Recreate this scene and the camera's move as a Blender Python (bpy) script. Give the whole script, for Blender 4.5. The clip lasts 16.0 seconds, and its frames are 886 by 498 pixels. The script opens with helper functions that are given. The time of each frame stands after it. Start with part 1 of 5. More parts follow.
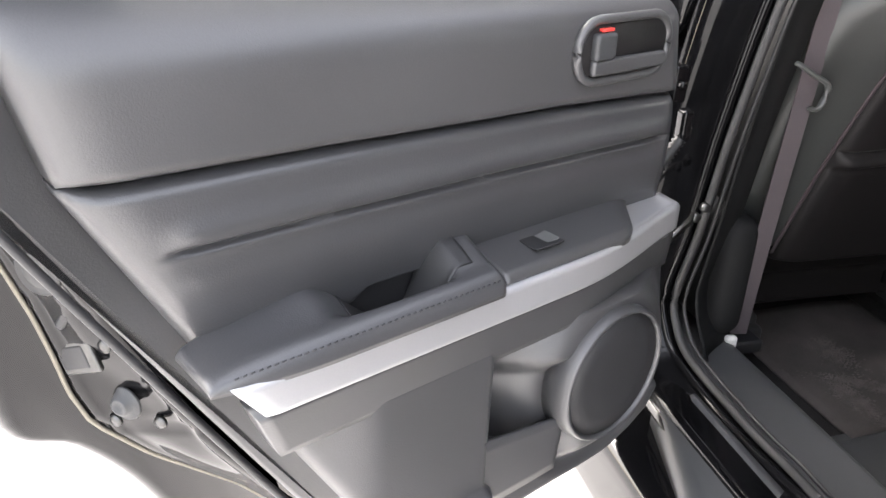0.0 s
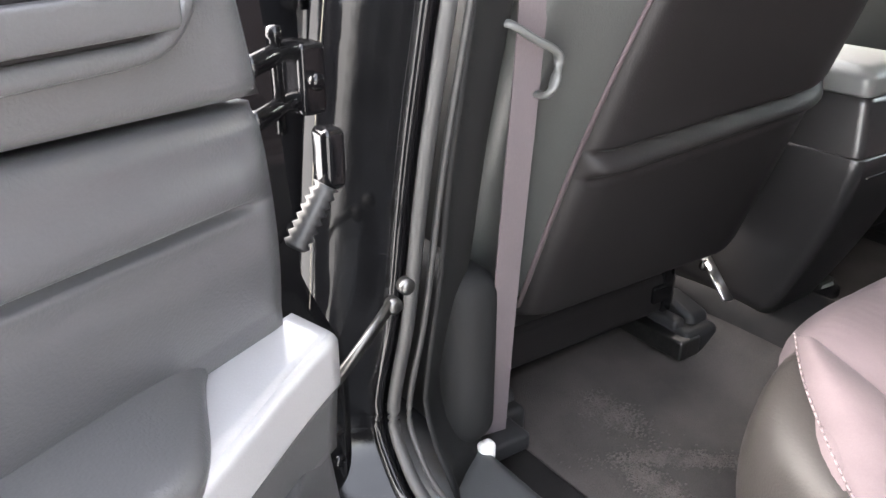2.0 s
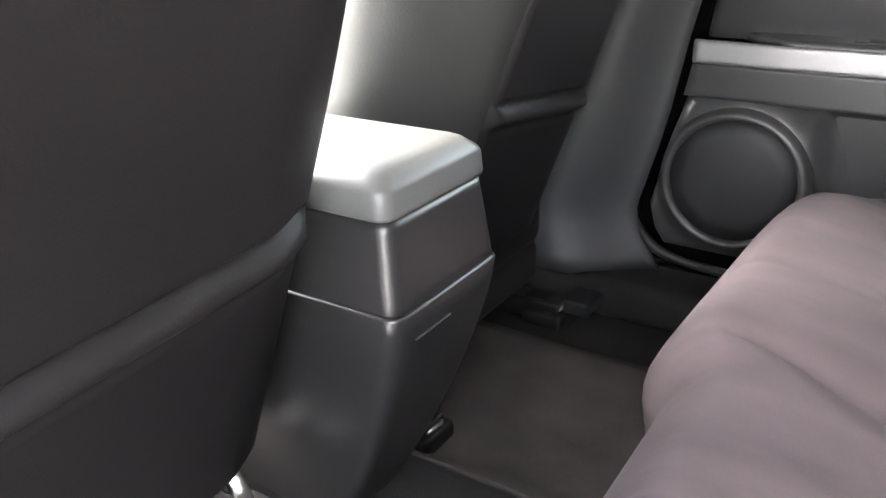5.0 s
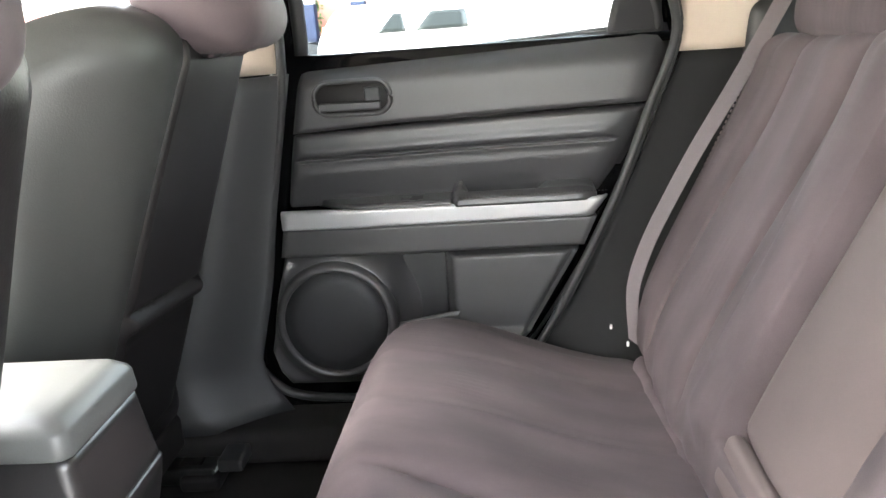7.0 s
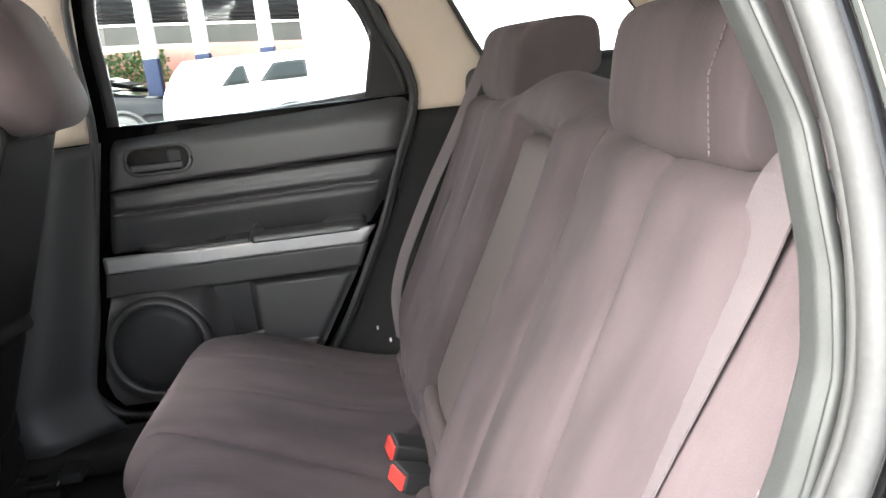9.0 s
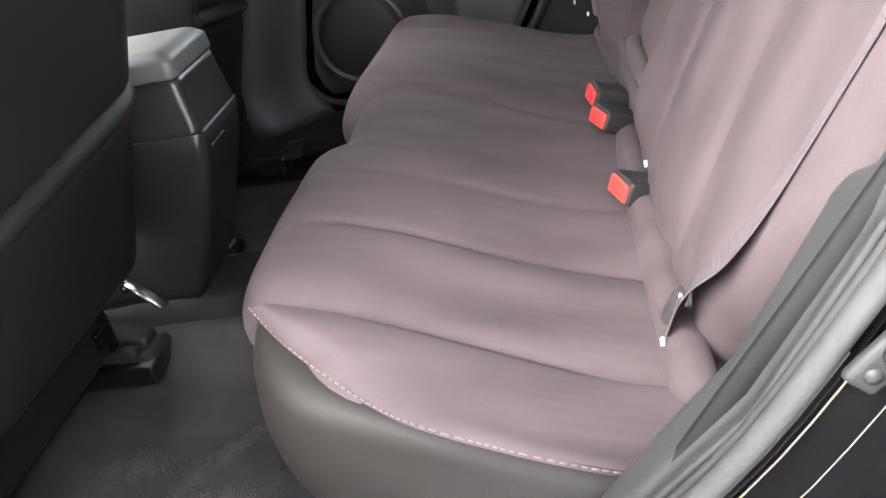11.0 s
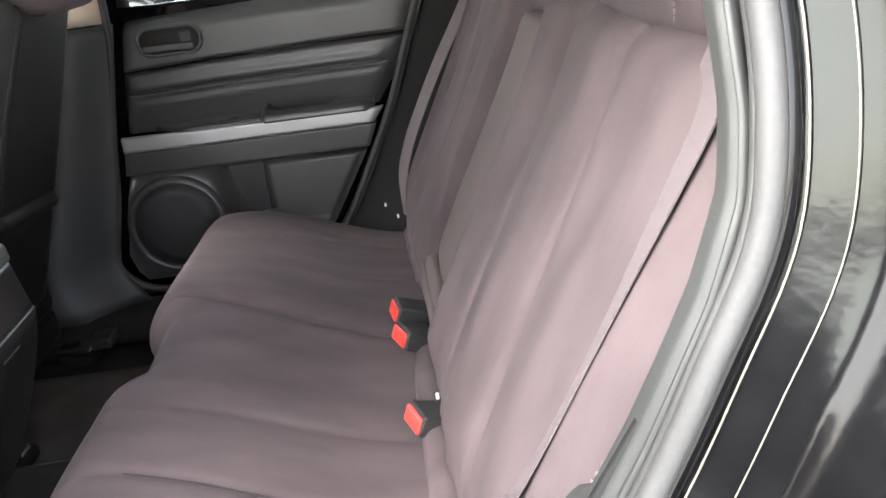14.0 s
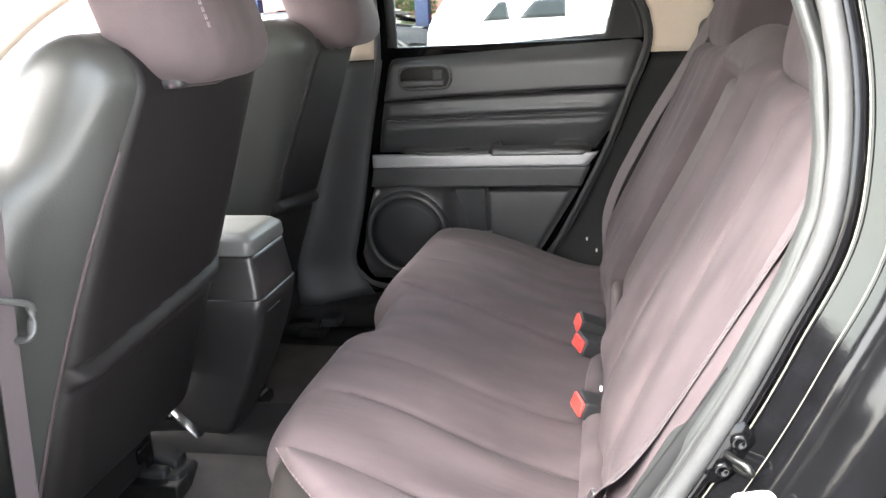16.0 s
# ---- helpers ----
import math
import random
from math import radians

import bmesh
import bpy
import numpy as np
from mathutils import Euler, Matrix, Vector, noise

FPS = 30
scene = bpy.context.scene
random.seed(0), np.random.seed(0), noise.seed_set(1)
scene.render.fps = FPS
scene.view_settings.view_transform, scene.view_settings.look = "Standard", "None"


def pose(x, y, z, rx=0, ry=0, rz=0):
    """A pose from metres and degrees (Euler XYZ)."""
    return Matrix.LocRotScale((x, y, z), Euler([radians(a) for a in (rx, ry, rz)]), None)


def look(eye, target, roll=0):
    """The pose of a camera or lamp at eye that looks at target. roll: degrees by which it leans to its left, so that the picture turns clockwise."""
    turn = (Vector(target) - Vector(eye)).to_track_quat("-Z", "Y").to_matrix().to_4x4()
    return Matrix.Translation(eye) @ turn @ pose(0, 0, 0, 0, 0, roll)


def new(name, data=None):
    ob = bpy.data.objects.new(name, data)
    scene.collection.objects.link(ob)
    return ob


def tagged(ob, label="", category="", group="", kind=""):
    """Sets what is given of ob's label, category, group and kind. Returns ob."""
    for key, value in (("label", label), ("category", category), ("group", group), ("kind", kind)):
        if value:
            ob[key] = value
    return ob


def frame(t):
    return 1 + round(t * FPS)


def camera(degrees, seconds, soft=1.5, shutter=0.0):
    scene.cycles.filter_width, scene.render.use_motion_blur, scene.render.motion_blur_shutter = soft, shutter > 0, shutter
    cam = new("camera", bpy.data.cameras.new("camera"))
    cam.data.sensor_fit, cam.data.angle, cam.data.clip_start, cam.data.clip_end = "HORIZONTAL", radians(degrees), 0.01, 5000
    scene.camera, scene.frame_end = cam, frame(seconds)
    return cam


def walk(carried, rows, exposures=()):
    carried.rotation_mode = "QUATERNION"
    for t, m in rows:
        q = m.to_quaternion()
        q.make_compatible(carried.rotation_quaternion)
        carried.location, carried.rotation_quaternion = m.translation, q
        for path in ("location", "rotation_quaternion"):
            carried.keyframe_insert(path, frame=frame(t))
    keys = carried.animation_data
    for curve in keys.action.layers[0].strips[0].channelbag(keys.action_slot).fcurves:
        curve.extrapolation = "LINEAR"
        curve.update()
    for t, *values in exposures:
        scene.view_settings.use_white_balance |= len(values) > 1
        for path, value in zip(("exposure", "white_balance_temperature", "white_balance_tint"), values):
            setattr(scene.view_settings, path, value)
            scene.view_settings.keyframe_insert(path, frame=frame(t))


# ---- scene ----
import functools
cam = camera(57.0, 16.0)
PATH = [
    (0, (-1.398, -0.360, 1.208), (-0.909, 1.382, 0.356), 2.7),
    (0.5, (-1.363, -0.256, 1.188), (-0.787, 1.430, 0.280), 2.4),
    (1, (-1.280, -0.123, 1.145), (-0.510, 1.492, 0.251), 1.1),
    (1.5, (-1.196, -0.010, 1.098), (-0.191, 1.514, 0.281), 0.9),
    (2, (-1.075, 0.065, 1.087), (-0.030, 1.560, 0.269), 0.3),
    (2.5, (-0.976, 0.104, 1.092), (0.141, 1.556, 0.289), -1.0),
    (3, (-0.870, 0.153, 1.060), (0.394, 1.500, 0.294), -3.0),
    (3.2, (-0.817, 0.155, 1.075), (0.407, 1.505, 0.251), -3.5),
    (5.5, (-0.516, 0.246, 1.07), (1.154, 1.079, 0.352), -1.4),
    (6, (-0.564, 0.197, 1.118), (1.223, 0.827, 0.476), -2.3),
    (6.5, (-0.608, 0.215, 1.15), (1.267, 0.572, 0.554), -3.4),
    (7, (-0.672, 0.206, 1.191), (1.245, 0.343, 0.635), -4.1),
    (7.5, (-0.757, 0.171, 1.228), (1.184, 0.192, 0.749), -4.5),
    (8, (-0.853, 0.11, 1.275), (1.092, 0.051, 0.816), -4.8),
    (8.5, (-0.95, 0.077, 1.263), (0.995, -0.09, 0.829), -4.5),
    (9, (-1.01, 0.041, 1.234), (0.921, -0.143, 0.746), -6.1),
    (9.5, (-1.024, 0.039, 1.176), (0.88, -0.036, 0.569), -7.9),
    (10, (-1.06, 0.076, 1.107), (0.801, 0.125, 0.375), -9.1),
    (10.2, (-1.063, 0.068, 1.129), (0.753, 0.193, 0.301), -9.9),
    (12.3, (-1.111, 0.111, 1.083), (0.566, 0.52, 0.072), -12.9),
    (12.5, (-1.102, 0.1, 1.092), (0.592, 0.432, 0.082), -12.5),
    (13, (-1.076, 0.066, 1.13), (0.691, 0.183, 0.2), -9.8),
    (13.5, (-1.066, 0.045, 1.175), (0.743, 0.007, 0.324), -7.3),
    (14, (-1.077, 0.024, 1.225), (0.78, -0.081, 0.489), -6.7),
    (14.5, (-1.08, 0.022, 1.225), (0.832, -0.087, 0.649), -7.1),
    (15, (-1.125, 0.02, 1.229), (0.815, 0.051, 0.745), -5.9),
    (15.5, (-1.198, 0.024, 1.23), (0.699, 0.32, 0.667), -4.6),
    (16, (-1.292, 0.001, 1.236), (0.584, 0.389, 0.66), -3.0),
]
EXPOSURES = [(0, 3.72, 6850, 14), (1.5, 4.2, 6850, 14), (2, 5.0, 6800, 13), (2.5, 5.4, 6780, 13), (3, 5.45, 6780, 13), (5.5, 5.6, 6750, 12), (7, 5.3, 6700, 9), (8, 4.8, 6650, 7), (9, 4.5, 6650, 9), (10, 4.4, 6650, 11), (12.5, 4.50, 6600, 14), (14, 4.4, 6650, 11), (15.5, 4.65, 6650, 10), (16, 4.75, 6650, 10)]
walk(cam, [(t, look(eye, target, roll)) for t, eye, target, roll in PATH], EXPOSURES)

# ---- world, sun ----
world = bpy.data.worlds.new("sky")
scene.world = world
world.use_nodes = True
wn = world.node_tree.nodes
sky = wn.new("ShaderNodeTexSky")
sky.sky_type, sky.sun_disc = "NISHITA", False
sky.sun_elevation, sky.sun_rotation = radians(44), radians(-41)
sky.air_density, sky.dust_density = 1.2, 3.0
haze = wn.new("ShaderNodeHueSaturation")
haze.inputs["Saturation"].default_value = 0.40
world.node_tree.links.new(sky.outputs[0], haze.inputs["Color"])
world.node_tree.links.new(haze.outputs[0], wn["Background"].inputs[0])
wn["Background"].inputs[1].default_value = 0.13
sun = new("sun", bpy.data.lights.new("sun", "SUN"))
sun.data.energy, sun.data.angle, sun.data.color = 0.60, radians(40), (0.975, 0.985, 1.0)
sun.matrix_world = look((-1.93, 2.2, 2.95), (0, 0, 0))

# ---- materials ----


def mat(name, base, rough=0.6, metal=0.0, var=0.15, scale=6.0, fine=180.0, bump=0.15, dist=0.001, sheen=0.0, coat=0.0, tint=None, streak=None, spec=0.5, grain=0.35):
    m = bpy.data.materials.new(name)
    m.use_nodes = True
    nt = m.node_tree
    b = nt.nodes["Principled BSDF"]
    tc = nt.nodes.new("ShaderNodeTexCoord")
    co = tc.outputs["Object"]
    if streak:
        mp = nt.nodes.new("ShaderNodeMapping")
        mp.inputs["Scale"].default_value = streak
        nt.links.new(co, mp.inputs[0])
        co = mp.outputs[0]
    big, small = nt.nodes.new("ShaderNodeTexNoise"), nt.nodes.new("ShaderNodeTexNoise")
    big.inputs["Scale"].default_value, big.inputs["Detail"].default_value = scale, 5
    small.inputs["Scale"].default_value, small.inputs["Detail"].default_value = fine, 3
    nt.links.new(co, big.inputs[0])
    nt.links.new(tc.outputs["Object"], small.inputs[0])
    mix = nt.nodes.new("ShaderNodeMix")
    mix.data_type = "FLOAT"
    mix.inputs[0].default_value = grain
    nt.links.new(big.outputs[0], mix.inputs[2])
    nt.links.new(small.outputs[0], mix.inputs[3])
    ramp = nt.nodes.new("ShaderNodeValToRGB")
    lo = [c * (1 - var) for c in base]
    hi = [c * (1 + var) for c in (tint or base)]
    ramp.color_ramp.elements[0].position, ramp.color_ramp.elements[0].color = 0.32, (*lo, 1)
    ramp.color_ramp.elements[1].position, ramp.color_ramp.elements[1].color = 0.68, (*hi, 1)
    nt.links.new(mix.outputs[0], ramp.inputs[0])
    nt.links.new(ramp.outputs[0], b.inputs["Base Color"])
    rr = nt.nodes.new("ShaderNodeMapRange")
    rr.inputs["To Min"].default_value, rr.inputs["To Max"].default_value = rough * 0.88, min(1.0, rough * 1.12)
    nt.links.new(big.outputs[0], rr.inputs[0])
    nt.links.new(rr.outputs[0], b.inputs["Roughness"])
    b.inputs["Metallic"].default_value = metal
    b.inputs["Specular IOR Level"].default_value = spec
    b.inputs["Sheen Weight"].default_value = sheen
    b.inputs["Sheen Roughness"].default_value = 0.45
    b.inputs["Coat Weight"].default_value = coat
    b.inputs["Coat Roughness"].default_value = 0.05
    if bump:
        bp = nt.nodes.new("ShaderNodeBump")
        bp.inputs["Strength"].default_value, bp.inputs["Distance"].default_value = bump, dist
        nt.links.new(small.outputs[0], bp.inputs["Height"])
        nt.links.new(bp.outputs[0], b.inputs["Normal"])
    return m


FABRIC = mat("seat_suede", (0.068, 0.0525, 0.0557), 0.92, var=0.26, scale=11, fine=800, bump=0.16, dist=0.0008, sheen=0.02, streak=(1.7, 0.6, 0.6), spec=0.3, grain=0.18)


def ribbed(m, period, depth):
    """Adds fine sewn ribs, worn away in patches, to a cloth."""
    nt = m.node_tree
    b = nt.nodes["Principled BSDF"]
    tc, wave, patch, gate, mul, bp = (nt.nodes.new("ShaderNode" + n) for n in ("TexCoord", "TexWave", "TexNoise", "MapRange", "Math", "Bump"))
    wave.bands_direction = "X"
    wave.inputs["Scale"].default_value = 0.314 / period
    wave.inputs["Distortion"].default_value = 1.2
    wave.inputs["Detail Scale"].default_value = 0.4
    patch.inputs["Scale"].default_value = 7.0
    gate.inputs["From Min"].default_value, gate.inputs["From Max"].default_value = 0.45, 0.62
    mul.operation = "MULTIPLY"
    bp.inputs["Strength"].default_value, bp.inputs["Distance"].default_value = 0.07, depth
    nt.links.new(tc.outputs["Object"], wave.inputs[0])
    nt.links.new(tc.outputs["Object"], patch.inputs[0])
    nt.links.new(patch.outputs[0], gate.inputs[0])
    nt.links.new(wave.outputs["Fac"], mul.inputs[0])
    nt.links.new(gate.outputs[0], mul.inputs[1])
    nt.links.new(mul.outputs[0], bp.inputs["Height"])
    nt.links.new(b.inputs["Normal"].links[0].from_socket, bp.inputs["Normal"])
    nt.links.new(bp.outputs[0], b.inputs["Normal"])


ribbed(FABRIC, 0.011, 0.0016)
FABRIC_SIDE = mat("seat_leatherette", (0.016, 0.0143, 0.0133), 0.54, var=0.15, scale=7, fine=520, bump=0.25, spec=0.22)
FABRIC_CENTRE = mat("seat_centre_cloth", (0.096, 0.076, 0.0735), 0.8, var=0.12, scale=7, fine=700, bump=0.15, spec=0.25, grain=0.2)
SEATBACK = mat("seat_back_vinyl", (0.012, 0.0108, 0.0110), 0.50, var=0.15, scale=5, fine=480, bump=0.2, spec=0.24)
SEATBACK_SIDE = mat("seat_bolster_vinyl", (0.034, 0.036, 0.034), 0.40, var=0.12, scale=6, fine=520, bump=0.2, spec=0.65)
THREAD_DARK = mat("dark_thread", (0.03, 0.03, 0.032), 0.8, fine=900)
THREAD = mat("pale_thread", (0.17, 0.135, 0.135), 0.8, fine=900)
# nearly black cloth: crease shade painted along the seams
SEAM_SHADE = mat("seam_shadow_cloth", (0.020, 0.0155, 0.0165), 0.9, fine=600)
PLASTIC = mat("door_plastic", (0.047, 0.0465, 0.048), 0.40, var=0.12, scale=5, fine=700, bump=0.3, dist=0.0006, spec=0.7)
PLASTIC_PAD = mat("door_vinyl_pad", (0.041, 0.041, 0.0435), 0.36, var=0.12, scale=5, fine=620, bump=0.3, dist=0.0006, spec=0.75)
PLASTIC_DARK = mat("black_plastic", (0.018, 0.018, 0.019), 0.5, var=0.15, fine=600, bump=0.25, dist=0.0006)
BENCH_TRIM = mat("bench_trim_plastic", (0.025, 0.0265, 0.0258), 0.55, var=0.12, scale=6, fine=620, bump=0.3, dist=0.0006)
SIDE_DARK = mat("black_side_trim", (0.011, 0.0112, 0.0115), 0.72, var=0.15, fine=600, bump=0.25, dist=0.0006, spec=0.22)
GRILLE = mat("speaker_mesh", (0.016, 0.016, 0.0175), 0.6, var=0.2, scale=9, fine=1400, bump=0.5, dist=0.0006)
SILLTRIM = mat("sill_trim_plastic", (0.046, 0.048, 0.050), 0.40, var=0.15, fine=600, bump=0.25, dist=0.0006)
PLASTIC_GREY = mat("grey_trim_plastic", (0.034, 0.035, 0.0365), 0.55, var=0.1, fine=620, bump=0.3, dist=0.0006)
CONSOLE = mat("console_plastic", (0.018, 0.017, 0.0173), 0.30, var=0.15, fine=650, bump=0.25, dist=0.0006, spec=0.7)
CONSOLE_LID = mat("console_lid_vinyl", (0.095, 0.097, 0.094), 0.38, var=0.1, fine=600, bump=0.25, dist=0.0006)
SILVER = mat("silver_trim_paint", (0.45, 0.45, 0.46), 0.46, 0.7, var=0.05, fine=900, bump=0.05)
RUBBER = mat("door_seal_rubber", (0.026, 0.026, 0.026), 0.55, var=0.2, fine=300)
RUBBER_GREY = mat("grey_seal_rubber", (0.12, 0.125, 0.125), 0.4, var=0.2, scale=14, fine=300)
# lighter copy of the seal rubber, with the light on it painted in
RUBBER_LIT = mat("lit_seal_rubber", (0.040, 0.040, 0.040), 0.58, var=0.25, scale=14, fine=300, spec=0.35)
PAINT = mat("black_car_paint", (0.004, 0.004, 0.0045), 0.06, var=0.2, fine=900, bump=0.0, spec=0.3)
PAINT_IN = mat("black_jamb_paint", (0.004, 0.004, 0.0045), 0.10, var=0.3, scale=20, fine=40, bump=0.10, dist=0.002, spec=0.26)
PINCH = mat("cream_pinch_seal", (0.17, 0.152, 0.118), 0.6, fine=300)
CREAM = mat("cream_pillar_trim", (0.50, 0.42, 0.34), 0.7, var=0.05, fine=500, bump=0.15)
HEADLINER = mat("cream_headliner", (0.72, 0.66, 0.58), 0.9, var=0.05, fine=700, bump=0.2)
CARPET = mat("black_carpet", (0.020, 0.0187, 0.0183), 0.95, var=0.35, scale=14, fine=700, bump=0.6, dist=0.002, spec=0.2)
MAT = mat("grey_floor_mat", (0.043, 0.038, 0.035), 0.9, var=0.4, scale=11, fine=600, bump=0.5, dist=0.002, tint=(0.060, 0.052, 0.048))
# pale tone of the patches that replace the mat's logo
LOGO = mat("pale_logo_patch", (0.080, 0.070, 0.064), 0.95, var=0.5, scale=40, fine=300, bump=0.3)
WEB = mat("belt_webbing", (0.096, 0.080, 0.085), 0.58, var=0.10, scale=20, fine=900, bump=0.3, streak=(60, 60, 4), spec=0.45)
RED = mat("red_button", (0.66, 0.055, 0.045), 0.35, var=0.08, fine=300, bump=0)
WHITE = mat("white_plastic", (0.75, 0.74, 0.70), 0.5, fine=300)
STEEL = mat("dull_steel", (0.10, 0.10, 0.098), 0.40, 1.0, var=0.25, scale=30, fine=200)
CHROME = mat("worn_steel", (0.45, 0.45, 0.45), 0.3, 1.0, var=0.2, scale=30, fine=200)
CONCRETE = mat("pale_concrete", (0.56, 0.55, 0.53), 0.9, var=0.12, scale=0.8, fine=20, bump=0.3, dist=0.004)
CARWHITE = mat("white_car_paint", (0.8, 0.8, 0.8), 0.25, var=0.03, fine=50, bump=0, coat=0.6)
CARGLASS = mat("tinted_car_glass", (0.01, 0.012, 0.012), 0.06, var=0.1, bump=0, spec=0.25)
BLUE = mat("blue_column_paint", (0.006, 0.011, 0.032), 0.6, var=0.15, scale=2, fine=40, spec=0.2)
WHITEWALL = mat("white_wall_paint", (0.8, 0.8, 0.79), 0.8, var=0.06, scale=1.5, fine=30)
PINK = mat("pink_rendered_wall", (0.45, 0.22, 0.19), 0.9, var=0.15, scale=2, fine=40)
COLUMN = mat("pale_column_paint", (0.42, 0.42, 0.42), 0.8, var=0.06, scale=1.5, fine=30)
ROOFSHEET = mat("dark_roof_sheet", (0.014, 0.016, 0.023), 0.6, var=0.2, scale=2, fine=30)
LEAF = mat("hedge_leaf", (0.09, 0.17, 0.045), 0.6, var=0.4, scale=4, fine=30)

glass = bpy.data.materials.new("window_glass")
glass.use_nodes = True
gnt = glass.node_tree
gnt.nodes.clear()
g_out, g_mix, g_tr, g_gl, g_fr = (gnt.nodes.new("ShaderNode" + n) for n in ("OutputMaterial", "MixShader", "BsdfTransparent", "BsdfGlossy", "Fresnel"))
g_tr.inputs[0].default_value = (0.86, 0.9, 0.88, 1)
g_gl.inputs["Roughness"].default_value = 0.02
g_fr.inputs[0].default_value = 1.45
for a, b in ((g_fr.outputs[0], g_mix.inputs[0]), (g_tr.outputs[0], g_mix.inputs[1]), (g_gl.outputs[0], g_mix.inputs[2]), (g_mix.outputs[0], g_out.inputs[0])):
    gnt.links.new(a, b)

# ---- mesh tools: every shape is a pair (points, faces) ----
ORIGIN = {}


def thing(name, at, label, category, group="", kind=""):
    ob = new(name)
    ob.location = at
    ob.empty_display_size = 0.05
    ORIGIN[ob] = np.array(at, float)
    return tagged(ob, label, category, group, kind)


def join(*shapes):
    pts, faces, n = [], [], 0
    for p, f in shapes:
        pts.append(np.asarray(p, float))
        faces += [tuple(i + n for i in q) for q in f]
        n += len(p)
    return np.concatenate(pts), faces


def mesh_object(name, shape, material, smooth=True):
    pts, faces = shape
    me = bpy.data.meshes.new(name)
    me.from_pydata([tuple(p) for p in pts], [], faces)
    if smooth:
        me.polygons.foreach_set("use_smooth", [True] * len(me.polygons))
    me.materials.append(material)
    me.update()
    return new(name, me)


def part(name, shape, material, parent, label="", smooth=True):
    root = ORIGIN[parent]
    ob = mesh_object(name, (np.asarray(shape[0], float) - root, shape[1]), material, smooth)
    ob.parent = parent
    if name == "stitching":
        ob["kind"] = "stuff"
    ORIGIN[ob] = root
    if label:
        ob["label"] = label
    return ob


def solo(name, shape, material, label, category, group="", kind="", smooth=True):
    pts = np.asarray(shape[0], float)
    mid = np.array([pts[:, 0].mean(), pts[:, 1].mean(), pts[:, 2].min()])
    ob = mesh_object(name, (pts - mid, shape[1]), material, smooth)
    ob.location = mid
    ORIGIN[ob] = mid
    return tagged(ob, label, category, group, kind)


def flip(shape, s):
    """Mirrors a shape in x when s is negative."""
    if s > 0:
        return shape
    return np.asarray(shape[0]) * (-1, 1, 1), [q[::-1] for q in shape[1]]


def flip_faces(shape, s):
    return shape if s > 0 else (shape[0], [q[::-1] for q in shape[1]])


def moved(shape, m):
    p = np.asarray(shape[0])
    m = np.array(m)
    return p @ m[:3, :3].T + m[:3, 3], shape[1]


def rbox(c, h, r, n=(8, 8, 8), fn=None):
    """A rounded box with centre c, half sizes h, rounding r and n steps a side; fn reshapes its points."""
    r = min(r, *h)
    axes = []
    for k in range(3):
        a = [h[k] - r + r * math.tan(radians(x)) for x in (45, 36, 25, 12)]
        inner = np.linspace(-(h[k] - r), h[k] - r, max(2, n[k] + 1)) if h[k] - r > 1e-5 else np.array([0.0])
        axes.append(np.concatenate([[-x for x in a], inner, a[::-1]]))
    nx, ny, nz = (len(a) for a in axes)
    idx, pts, faces = {}, [], []

    def v(i, j, k):
        key = (i, j, k)
        if key not in idx:
            idx[key] = len(pts)
            pts.append((axes[0][i], axes[1][j], axes[2][k]))
        return idx[key]

    for i in range(nx - 1):
        for j in range(ny - 1):
            faces.append((v(i, j, 0), v(i, j + 1, 0), v(i + 1, j + 1, 0), v(i + 1, j, 0)))
            faces.append((v(i, j, nz - 1), v(i + 1, j, nz - 1), v(i + 1, j + 1, nz - 1), v(i, j + 1, nz - 1)))
    for i in range(nx - 1):
        for k in range(nz - 1):
            faces.append((v(i, 0, k), v(i + 1, 0, k), v(i + 1, 0, k + 1), v(i, 0, k + 1)))
            faces.append((v(i, ny - 1, k), v(i, ny - 1, k + 1), v(i + 1, ny - 1, k + 1), v(i + 1, ny - 1, k)))
    for j in range(ny - 1):
        for k in range(nz - 1):
            faces.append((v(0, j, k), v(0, j, k + 1), v(0, j + 1, k + 1), v(0, j + 1, k)))
            faces.append((v(nx - 1, j, k), v(nx - 1, j + 1, k), v(nx - 1, j + 1, k + 1), v(nx - 1, j, k + 1)))
    p = np.array(pts)
    inner = np.clip(p, -(np.array(h) - r), np.array(h) - r)
    d = p - inner
    ln = np.linalg.norm(d, axis=1)
    ln[ln == 0] = 1
    p = inner + d / ln[:, None] * r
    if fn is not None:
        p = fn(p)
    return p + np.array(c), faces


def box(c, h):
    return rbox(c, h, min(0.004, min(h) * 0.5), (1, 1, 1))


